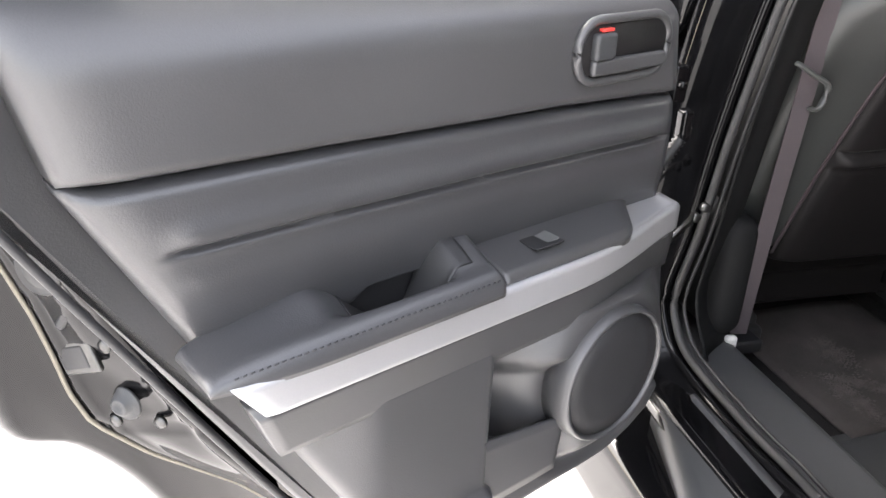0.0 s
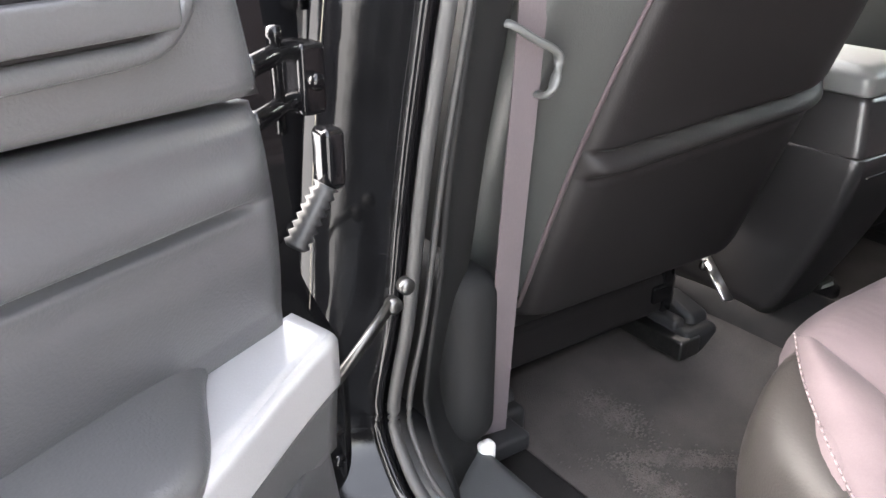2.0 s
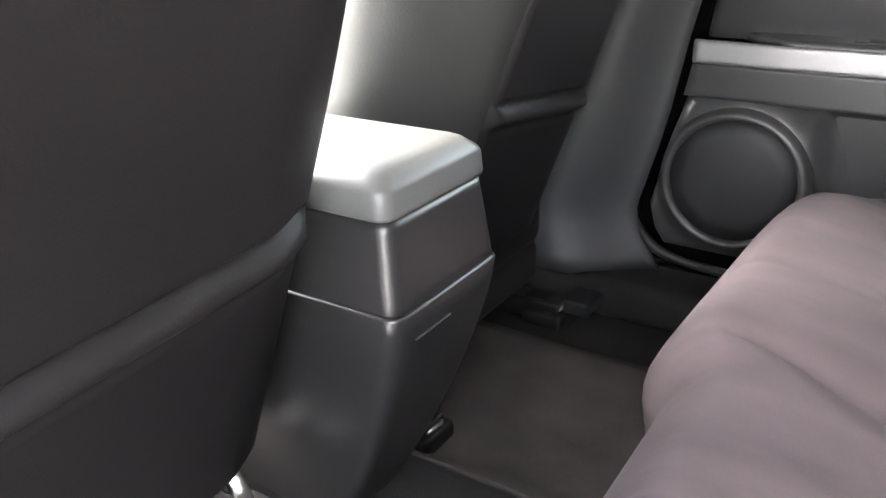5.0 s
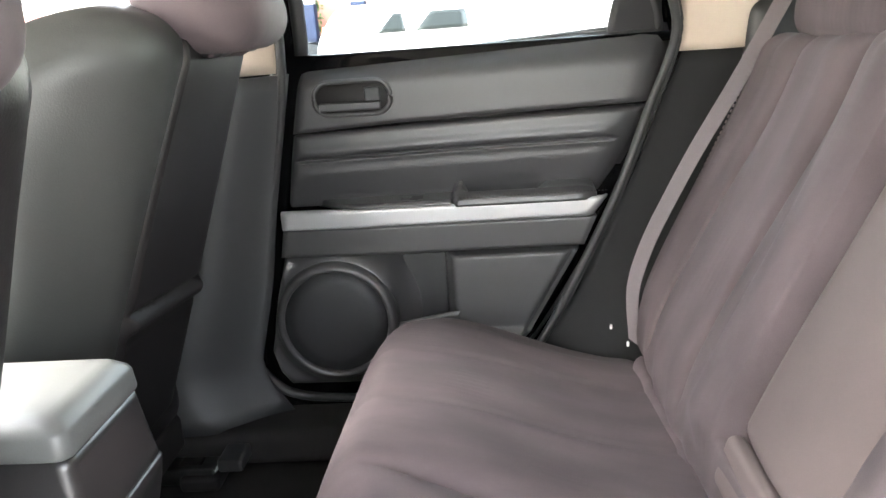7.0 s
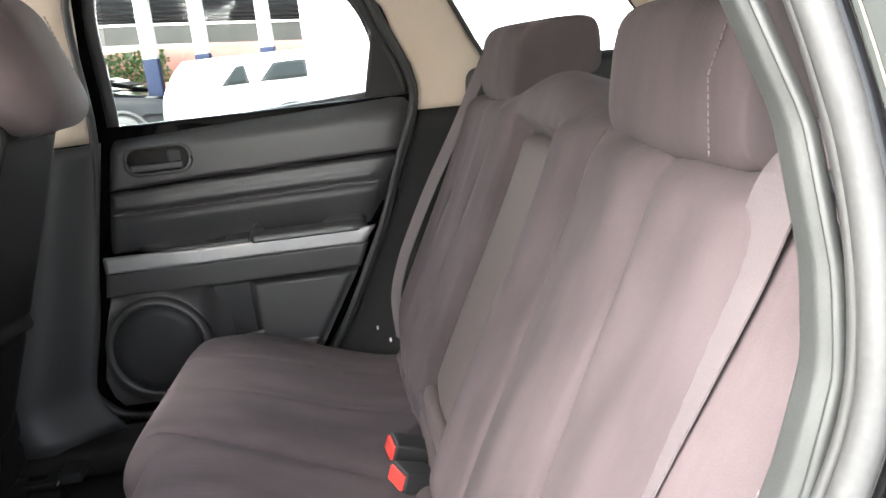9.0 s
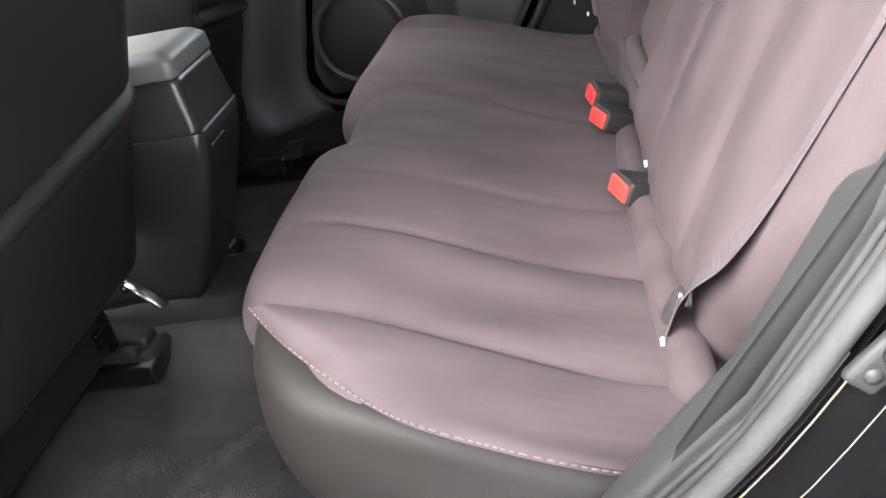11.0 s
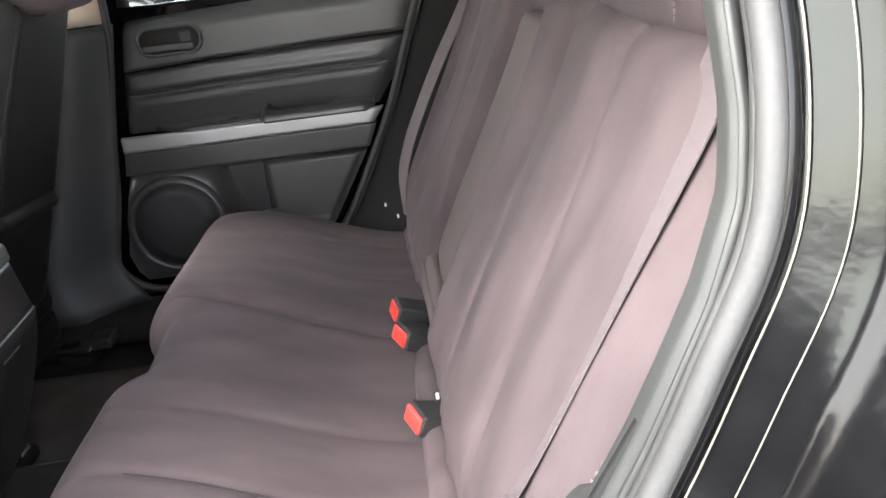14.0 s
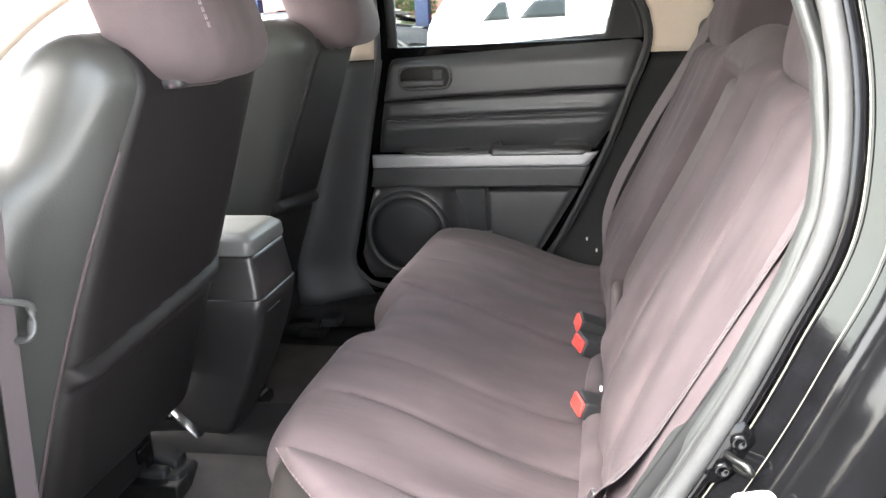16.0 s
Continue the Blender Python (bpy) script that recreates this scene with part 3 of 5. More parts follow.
    # dark plastic inside the cup, which also paints in its shade
    if s < 0:
        put("cup_shade_liner", sheet(cup_wall, 40, 16, (0, 0, -0.001)), PLASTIC_DARK)
    put("pull_cup", rbox((0.766, 0.20, 0.872), (0.003, 0.085, 0.030), 0.002, (1, 4, 3)), PLASTIC_DARK)
    stitches = [tube([(0.6955, y, 0.8835), (0.6955, y + 0.0032, 0.8840)], 0.0008, 5) for y in np.arange(0.018, 0.272, 0.0062)]
    put("stitching", join(*stitches), THREAD_DARK, "", pad_ob)

    def plate(u, v):
        y = 0.2835 + 0.243 * u
        xf = 0.7005 + 0.060 * step(y, 0.445, 0.533) ** 1.3
        return xf + (0.762 - xf) * v, y, 0.8800 + (0.013 if s < 0 else 0.003) * v - 0.004 * np.clip(1 - v / 0.08, 0, 1) ** 2
    put("switch_plate", sheet(plate, 40, 14, (0, 0, -0.008)), PLASTIC)
    lift = 0.0062 if s < 0 else 0.0
    sw = put("window_switch", rbox((0.729, 0.354, 0.8812 + lift), (0.0140, 0.0190, 0.0010), 0.0008, (3, 4, 1)), PLASTIC_DARK)
    # pale material on the rocker stands in for a bright highlight
    put("switch_rocker", rbox((0.7300, 0.3600, 0.8826 + lift), (0.0100, 0.0110, 0.0013), 0.0011, (3, 8, 1), lambda p: p + np.stack([0 * p[:, 0], 0 * p[:, 0], 0.10 * p[:, 1] - 6.0 * (0.015 ** 2 - p[:, 1] ** 2)], 1)), CONSOLE_LID, "", sw)

    # inner release handle
    def oval(y, z, hy, hz, r, n=7):
        pts = []
        for cy, cz, a0 in ((hy - r, hz - r, 0), (-(hy - r), hz - r, 90), (-(hy - r), -(hz - r), 180), (hy - r, -(hz - r), 270)):
            for k in range(n):
                q = radians(a0 + 90 * k / (n - 1))
                pts.append((y + cy + r * math.cos(q), z + cz + r * math.sin(q)))
        return pts
    cy, cz = 0.4435, 1.0615
    bez = oval(cy, cz, 0.066, 0.028, 0.026)
    hx = 0.7295
    h = put("door_handle", tube([(hx - 0.000, y, z) for y, z in bez], 0.0045, 8, True), PLASTIC, "dark plastic inner door release")
    put("handle_recess", prism(oval(cy, cz, 0.062, 0.024, 0.022), hx - 0.0015, hx + 0.002, 0.001), SEATBACK, "", h)
    put("lever", rbox((hx - 0.004, cy + 0.004, cz - 0.014), (0.004, 0.053, 0.0075), 0.0035, (2, 8, 2)), PLASTIC, "", h)
    put("lock_knob", rbox((hx - 0.005, cy - 0.036, cz + 0.005), (0.005, 0.014, 0.0125), 0.004, (2, 4, 3)), PLASTIC_GREY, "", h)
    if s < 0:
        put("lock_mark", rbox((hx - 0.0035, cy - 0.033, cz + 0.0195), (0.003, 0.008, 0.0015), 0.001, (1, 2, 1)), RED, "small red lock mark", h)

    # belt line seal, glass, window frame, sail panel
    belt = [(0.795 + 0.003, y, 1.111 + 0.036 * (0.546 - y) / 0.645) for y in np.linspace(0.535, -0.09, 12)]
    put("belt_seal", tube(belt, 0.007, 8), RUBBER_GREY)

    hole = OPENING if s < 0 else OPENING_R

    def glass_r(z):
        if s < 0:
            return np.interp(z, (1.10, 1.25, 1.36, 1.43), (-0.003, -0.018, 0.022, 0.102))
        return np.interp(z, (1.10, 1.16, 1.275, 1.34, 1.43), (0.010, -0.001, -0.026, 0.010, 0.075))

    def pane(u, v):
        z = 1.10 + 0.33 * v
        f, r = edge_f(z) - 0.012, glass_r(z) - 0.002
        return 0.815 - lean(z), f + (r - f) * u, z
    gl = put("window_pane", sheet(pane, 8, 12, (0.004, 0, 0)), glass, "clear side window glass")
    gl.visible_shadow = False

    def sail(u, v):
        z = 1.112 + 0.303 * v
        a = glass_r(z)
        b = edge_r(z) - 0.032 + (shift_r(z) * 0.9 if s > 0 else 0)
        return 0.800 - lean(z), a + (b - a) * u, z
    put("sail_panel", sheet(sail, 8, 16, (0.02, 0, 0)), PLASTIC_DARK)
    frame_pts = [(0.808 - lean(p[1]), p[0], p[1]) for p in grown(hole, -0.008) if p[1] > 1.10]
    k = max(range(len(frame_pts)), key=lambda i: math.dist(frame_pts[i], frame_pts[i - 1]))
    frame_pts = frame_pts[k:] + frame_pts[:k]
    ring = [k for k in range(len(hole)) if hole[k][1] > 1.085]
    gap_at = max(range(len(ring)), key=lambda i: math.dist(hole[ring[i]], hole[ring[i - 1]]))
    ring = ring[gap_at:] + ring[:gap_at]
    fa, fb = grown(hole, -0.014)[ring], grown(hole, 0.055)[ring]

    def frame_skin(u, v):
        i = u * (len(ring) - 1)
        a, b = (np.stack([np.interp(i, np.arange(len(ring)), c[:, k]) for k in range(2)], -1) for c in (fa, fb))
        p = a + (b - a) * v[..., None]
        return 0.830 - lean(p[..., 1]), p[..., 0], p[..., 1]
    put("frame_skin", sheet(frame_skin, 60, 3, (0.006, 0, 0)), PAINT)
    put("window_frame", tube(frame_pts, 0.014 if s < 0 else 0.009, 8, squash=(1.4, 1)), RUBBER)
    rim = [(0.760, y, z) for y, z in grown(low, -0.008) if z < 1.12 and y < 0.22]
    put("door_seal", tube(rim, 0.0035, 8), PLASTIC_DARK)
    return d


rear_door(1, "rear doors")
left_door = rear_door(-1, "rear doors")
left_door.rotation_euler = (0, 0, radians(-64.44))

# ---- body shell of the car ----
car = thing("car_body", (0, 0.3, 0), "black sport utility car body with cream pillar trim", "car")


def side(name, shape, material, label="", smooth=True):
    for s in (1, -1):
        part(name, flip(shape, s), material, car, label, smooth)


def seal_bow(outline):
    """The left opening runs a little further back above the sill."""
    o = np.array(outline)
    soft = smooth_path([(0.50, 0), (0.60, 0), (0.70, 0.008), (0.79, 0.024), (0.88, 0.025), (0.96, 0.020), (1.04, 0.010), (1.12, 0), (1.2, 0)], 8)
    d = np.interp(o[:, 1], soft[:, 0], soft[:, 1]) * (1 - step(o[:, 0], 0.15, 0.3))
    return o + (grown(o, 1) - o) * d[:, None]


OPENING_L = seal_bow(OPENING)


def ring_x(y, flat, deep):
    """Depth of the jamb: flat behind the seat, stepped at the centre pillar."""
    return deep + (flat - deep) * (1 - float(step(np.array(y), 0.15, 0.35)))


def loop_l(d, flat, deep, front=None):
    """An outline of the left opening: offset and depth at the rear, then depth and offset at the pillar."""
    a, b = grown(OPENING_L, d), grown(OPENING_L, d if front is None else front)
    w = step(a[:, :1], 0.15, 0.35)
    o = a + (b - a) * w
    return [(-(ring_x(y, flat, deep) - float(lean(z))), y, z) for y, z in o]


bulb = loop_l(0.0, 0.751, 0.722)
turn = next(k for k in range(len(bulb)) if bulb[k][1] > 0.25 >= bulb[(k + 1) % len(bulb)][1])
bulb = bulb[turn:] + bulb[:turn]
cut_at = max(k for k in range(len(bulb)) if all(p[1] < 0.26 for p in bulb[:k + 1]))
# one seal in two tones: lit beside the bench, shaded along sill and pillar
part("door_weatherstrip", tube(bulb[:cut_at + 1], 0.0072, 10), RUBBER_LIT, car, "grey bulb seal beside the bench in a lit tone")
part("door_weatherstrip", tube(bulb[cut_at:] + bulb[:1], 0.0066, 10), RUBBER, car, "black bulb seal along sill and pillar")
part("seal_lip", tube(loop_l(-0.001, 0.7385, 0.706, -0.004), 0.0032, 8, True), RUBBER, car)
part("seal_core", tube(loop_l(0.010, 0.746, 0.735), 0.0065, 8, True), PAINT_IN, car)
for d, flat, deep, front in ((0.0175, 0.751, 0.737, 0.010), (0.033, 0.764, 0.806, 0.034)):
    part("pinch_seal", tube(loop_l(d, flat, deep, front), 0.0006 if d < 0.02 else 0.0004, 6, True), PINCH, car)
# the right bulb seal takes the painted lit tone too
part("door_weatherstrip", tube([(0.720 - float(lean(z)), y, z) for y, z in grown(OPENING_R, 0.013)], 0.009, 10, True), RUBBER_LIT, car, "bulb seal round the door opening")
part("seal_lip", tube([(0.702 - float(lean(z)), y, z) for y, z in grown(OPENING_R, 0.003)], 0.0075, 10, True), RUBBER, car)
part("seal_core", tube([(0.737 - float(lean(z)), y, z) for y, z in grown(OPENING_R, 0.022)], 0.0105, 8, True), PLASTIC_DARK, car)
side("sill_core", rbox((0.755, 0.45, 0.44), (0.045, 0.62, 0.060), 0.01, (2, 8, 2)), PAINT_IN)


def ring_wall(rows, thick=0.004):
    """Sheet metal through several closed outlines of points."""
    rows = [np.array(r) for r in rows]
    n, m = len(rows[0]), len(rows)
    back = [r + np.concatenate([np.zeros((n, 1)), grown(r[:, 1:], thick) - r[:, 1:]], 1) for r in rows]
    pts = np.concatenate(rows + back)
    faces = []
    for k in range(m - 1):
        for i in range(n):
            j = (i + 1) % n
            a, b, o = k * n, (k + 1) * n, m * n
            faces += [(a + i, a + j, b + j, b + i), (o + a + j, o + a + i, o + b + i, o + b + j)]
    for i in range(n):
        j = (i + 1) % n
        e, o = (m - 1) * n, m * n
        faces += [(j, i, o + i, o + j), (e + i, e + j, o + e + j, o + e + i)]
    return pts, faces


JAMB_L = [loop_l(*k) for k in ((0.004, 0.738, 0.712, 0.006), (0.017, 0.745, 0.735, 0.013), (0.040, 0.766, 0.765, 0.022), (0.050, 0.776, 0.786, 0.029), (0.072, 0.872, 0.812, 0.040))]
JAMB_R = [[(x - float(lean(z)), y, z) for y, z in grown(OPENING_R, d)] for d, x in ((0.016, 0.712), (0.032, 0.755), (0.060, 0.805), (0.078, 0.872))]
for rows in (JAMB_L, JAMB_R):
    part("door_jamb", ring_wall(rows), PAINT_IN, car, "black painted door jamb")


# trim that lines the left opening beside the bench
def seal_y(z):
    return np.interp(z, (0.52, 0.56, 0.637, 0.70, 0.79, 0.88, 0.96, 1.04, 1.09, 1.13, 1.19, 1.30, 1.40), (0.235, 0.19, 0.125, 0.084, 0.002, -0.047, -0.088, -0.123, -0.139, -0.142, -0.138, -0.103, 0.0))


def bench_trim(u, v):
    z = 0.53 + 0.80 * v
    inner = np.interp(z, (0.53, 0.62, 0.70, 0.75, 0.895, 0.915, 1.0, 1.08, 1.33), (0.712, 0.702, 0.688, 0.678, 0.668, 0.694, 0.700, 0.702, 0.702))
    x = 0.7345 + (inner - 0.7345) * u
    y = seal_y(z) + 0.003 - 0.012 * np.clip((u - 0.75) / 0.25, 0, 1) ** 2 - 0.005 * bell(u - 0.22, 0.10)
    return -(x - lean(z)), y, z


part("bench_side_trim", sheet(bench_trim, 24, 90, (0, -0.006, -0.003)), BENCH_TRIM, car, "grey moulded trim between seat and door seal")


# lower pillar trim, sills, wheel arch trim
def b_trim(u, v, s=1):
    z = 0.50 + 0.61 * v
    y = edge_f(z) - 0.006 + (0.36 - 0.18 * v) * u
    rise = 0.070 * step(u, 0.0, 0.40) * (1 - 0.4 * v) if s > 0 else 0.080 * step(u, 0.0, 0.22) * (1 - 0.15 * v)
    return 0.697 - rise - 0.02 * u - 0.02 * (1 - v) ** 3, y, z


# the left trim is darker: its backlit shade is put into the colour
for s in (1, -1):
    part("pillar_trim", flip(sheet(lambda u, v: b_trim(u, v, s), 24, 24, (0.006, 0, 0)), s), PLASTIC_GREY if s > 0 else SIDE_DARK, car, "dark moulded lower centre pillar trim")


def b_upper(u, v):
    z = 1.112 + 0.34 * v
    y = edge_f(z) + 0.014 + (0.13 - 0.04 * v) * u
    return 0.712 - lean(z) - 0.02 * np.sin(math.pi * u), y, z


side("pillar_cover", sheet(b_upper, 16, 16, (0.006, 0, 0)), CREAM, "cream upper centre pillar cover")
side("pillar_core", prism([(0.60, 1.45), (0.62, 1.1), (0.68, 0.80), (0.72, 0.5), (0.86, 0.5), (0.80, 0.8), (0.74, 1.1), (0.70, 1.45)], 0.745, 0.80), PAINT_IN)
# the right sill trim takes the darker carpet material
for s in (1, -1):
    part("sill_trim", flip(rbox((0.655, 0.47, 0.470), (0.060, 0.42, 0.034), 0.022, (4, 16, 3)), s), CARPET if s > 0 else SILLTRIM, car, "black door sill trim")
side("sill", rbox((0.80, 0.55, 0.37), (0.085, 1.2, 0.075), 0.03, (4, 10, 4)), PAINT, "glossy black sill")



def step_pad(u, v):
    y = 0.14 + 0.40 * v
    out = 0.80 + 0.27 * np.clip(0.55 - y, 0, 0.2)
    x = 0.744 + (out - 0.744) * u
    edge = np.clip(1 - np.minimum(1 - u, (1 - v) * 4) / 0.2, 0, 1)
    return -x, y, 0.507 - 0.32 * (x - 0.735) - 0.016 * edge ** 2


part("sill_pad", sheet(step_pad, 12, 30, (0, 0, -0.03)), SILLTRIM, car, "dull grey pad on the sill edge")


def arch_trim(u, v, k=0):
    z = 0.44 + 0.67 * v
    y = edge_o(z) + k * shift_r(z) - 0.30 * u
    return 0.712 - 0.05 * step(u, 0.05, 0.6) * (1 - v) - 0.012 * step(u, 0, 0.3), y, z


for s in (1, -1):
    part("wheel_arch_trim", flip(sheet(functools.partial(arch_trim, k=s > 0), 20, 24, (0.006, 0, 0)), s), SIDE_DARK, car, "black moulded rear side trim")


def c_cover(u, v, k=0):
    z = 1.105 + 0.36 * v
    f = edge_o(z) + k * shift_r(z)
    r = np.interp(z, (1.10, 1.2, 1.36, 1.47), (-0.27, -0.238, -0.155, -0.09))
    return 0.712 - lean(z) - 0.015 * np.sin(math.pi * u), f + (r - f) * u, z


for s in (1, -1):
    part("rear_pillar_cover", flip(sheet(functools.partial(c_cover, k=s > 0), 16, 20, (0.006, 0, 0)), s), CREAM, car, "cream rear pillar cover")
side("quarter_trim", rbox((0.70, -0.62, 1.05), (0.035, 0.42, 0.13), 0.025, (3, 8, 4)), PLASTIC_DARK)
side("roof_rail_trim", rbox((0.60, -0.35, 1.452), (0.05, 0.75, 0.045), 0.03, (3, 8, 3)), CREAM)


def d_cover(u, v):
    z = 1.13 + 0.31 * v
    f = np.interp(z, (1.13, 1.19, 1.205, 1.333, 1.44), (-0.645, -0.612, -0.606, -0.505, -0.42))
    return 0.695 - 0.9 * lean(z) - 0.02 * np.sin(math.pi * u), f + (-1.02 - f) * u, z


side("rear_quarter_pillar", sheet(d_cover, 16, 20, (0.006, 0, 0)), CREAM, "cream rearmost pillar cover")
rim_q = smooth_path([(-0.10, 1.43), (-0.158, 1.355), (-0.237, 1.212), (-0.262, 1.188), (-0.32, 1.184), (-0.56, 1.179), (-0.598, 1.184), (-0.607, 1.206), (-0.508, 1.33), (-0.44, 1.43)], 5)
side("quarter_seal", tube([(0.708 - float(lean(z)), y, z) for y, z in rim_q], 0.0055, 8), RUBBER, "black rubber rim of the quarter window")


def q_pane(u, v):
    z = 1.17 + 0.21 * v
    return 0.79 - lean(z), -0.24 - 0.50 * u + 0.12 * v, z


for s in (1, -1):
    g = part("quarter_pane", flip(sheet(q_pane, 6, 6, (0.004, 0, 0)), s), glass, car, "rear quarter window glass")
    g.visible_shadow = False


# outer skin of the rear quarter
def skin(y, z, u):
    bulge = bell(np.hypot(y + 0.50, (z - 0.40) * 0.9) - 0.45, 0.10)
    return 0.900 - 1.05 * lean(z) - 0.030 * (1 - u) ** 5 - 0.18 * np.clip(u - 0.55, 0, 1) ** 2 + 0.035 * bulge


def quarter_edge(z):
    return np.interp(z, (0.30, 0.45, 0.52, 0.575, 0.637, 0.864, 1.012, 1.13, 1.2, 1.3, 1.44), (0.25, 0.23, 0.18, 0.105, 0.042, -0.097, -0.183, -0.225, -0.225, -0.187, -0.07))


def quarter(z0, z1, u0, u1):
    def fn(u, v):
        z = z0 + (z1 - z0) * v
        y0 = quarter_edge(z)
        uu = u0 + (u1 - u0) * u
        y = y0 - (1.15 + y0) * uu
        return skin(y, z, uu), y, z
    return fn


side("rear_quarter_panel", sheet(quarter(0.30, 1.16, 0, 1), 60, 60, (-0.012, 0, 0)), PAINT, "glossy black rear quarter panel")
for s in (1, -1):
    part("rear_pillar_skin", flip(sheet(quarter(1.16, 1.40, 0, 0.11 if s < 0 else 0.015), 10, 24, (-0.012, 0, 0)), s), PAINT, car)
side("rear_corner_skin", sheet(quarter(1.16, 1.40, 0.66, 1), 14, 24, (-0.012, 0, 0)), PAINT)
side("roof_edge_skin", sheet(quarter(1.385, 1.44, 0, 1), 40, 8, (-0.012, 0, 0)), PAINT)
side("front_body_side", rbox((0.848, 1.20, 0.70), (0.088, 0.545, 0.38), 0.03, (4, 10, 8)), PAINT)
side("centre_pillar_skin", prism([(0.575, 1.45), (0.60, 1.08), (0.64, 1.00), (0.76, 1.00), (0.72, 1.08), (0.67, 1.45)], 0.79, 0.815), PAINT)
side("front_door_trim", rbox((0.745, 1.25, 0.76), (0.03, 0.44, 0.32), 0.02, (4, 10, 8)), PLASTIC_DARK)
side("front_pillar", tube(smooth_path([(0.62, 1.00, 1.44), (0.68, 1.45, 1.28), (0.74, 1.85, 1.03)], 6), 0.035, 8), CREAM)
side("roof_side", tube(smooth_path([(0.60, 1.0, 1.46), (0.61, 0.5, 1.49), (0.60, -0.4, 1.47), (0.56, -1.0, 1.38)], 6), 0.05, 8), PAINT)


def head(u, v):
    x = -0.62 + 1.24 * u
    y = 1.0 - 2.0 * v
    return x, y, 1.49 - 0.06 * (2 * u - 1) ** 2 - 0.07 * (2 * v - 1) ** 2


part("headliner", sheet(head, 16, 16, (0, 0, 0.012)), HEADLINER, car, "cream cloth headliner")
part("roof_skin", sheet(lambda u, v: (head(u, v)[0] * 1.02, head(u, v)[1], head(u, v)[2] + 0.03), 16, 16, (0, 0, 0.01)), PAINT, car)


def roof_edge(u, v):
    return 0.60 + 0.16 * u, 1.0 - 2.0 * v, 1.487 - 0.055 * u ** 1.5 - 0.07 * (2 * v - 1) ** 2


side("roof_edge", sheet(roof_edge, 6, 16, (0, 0, 0.012)), PAINT, "glossy black roof edge")
part("dashboard", rbox((0, 1.62, 0.86), (0.70, 0.20, 0.16), 0.06, (8, 4, 4)), PLASTIC_DARK, car, "black dashboard")
part("firewall", box((0, 1.85, 0.62), (0.75, 0.03, 0.36)), PLASTIC_DARK, car)
part("cargo_cover", rbox((0, -0.62, 1.02), (0.70, 0.33, 0.015), 0.012, (4, 4, 1)), PLASTIC_DARK, car, "dark cargo cover behind the rear seat")
part("tailgate", box((0, -1.06, 0.72), (0.72, 0.03, 0.42)), PLASTIC_DARK, car)
def r_pane(u, v):
    return -0.60 + 1.20 * u, -1.04 + 0.06 * v, 1.13 + 0.27 * v


tint = part("rear_window", sheet(r_pane, 6, 6, (0, 0.004, 0)), glass, car, "rear window glass")
tint.visible_shadow = False
part("rear_floor", box((0, -0.55, 0.50), (0.70, 0.48, 0.02)), CARPET, car)


def carpet(u, v):
    x = -0.70 + 1.40 * u
    y = 0.20 + 1.62 * v
    z = 0.425 + 0.075 * np.exp(-((x / 0.13) ** 4)) * (1 - 0.3 * step(y, 0.5, 0.9) * 0) + 0.05 * step(y, 1.2, 1.7) + 0.004 * np.sin(x * 31) * np.sin(y * 23)
    return x, y, z


floor = solo("floor", sheet(carpet, 60, 40, (0, 0, -0.03)), CARPET, "black carpeted car floor with a low tunnel", "floor", kind="structure")

# ---- outside ----
ground = solo("ground", sheet(lambda u, v: (-60 + 120 * u, -60 + 120 * v, 0 * u), 40, 40, (0, 0, -0.05)), CONCRETE, "pale concrete yard", "ground", kind="structure")

# ---- rear bench seat ----
bench = thing("rear_bench_seat", (0, 0.15, 0.445), "mauve grey suede rear bench seat with leatherette sides", "car seat")

# seams of the cushion: across at the front, across at the rear, depth
SEAMS = ((-0.531, -0.560, 1.25), (-0.384, -0.413, 0.75), (-0.264, -0.276, 0.45), (0.050, -0.005, 2.2), (0.200, 0.215, 0.35), (0.365, 0.400, 0.35))


def seam_x(a, b, y):
    return a + (b - a) * np.clip((0.34 - y) / 0.31, 0, 1)


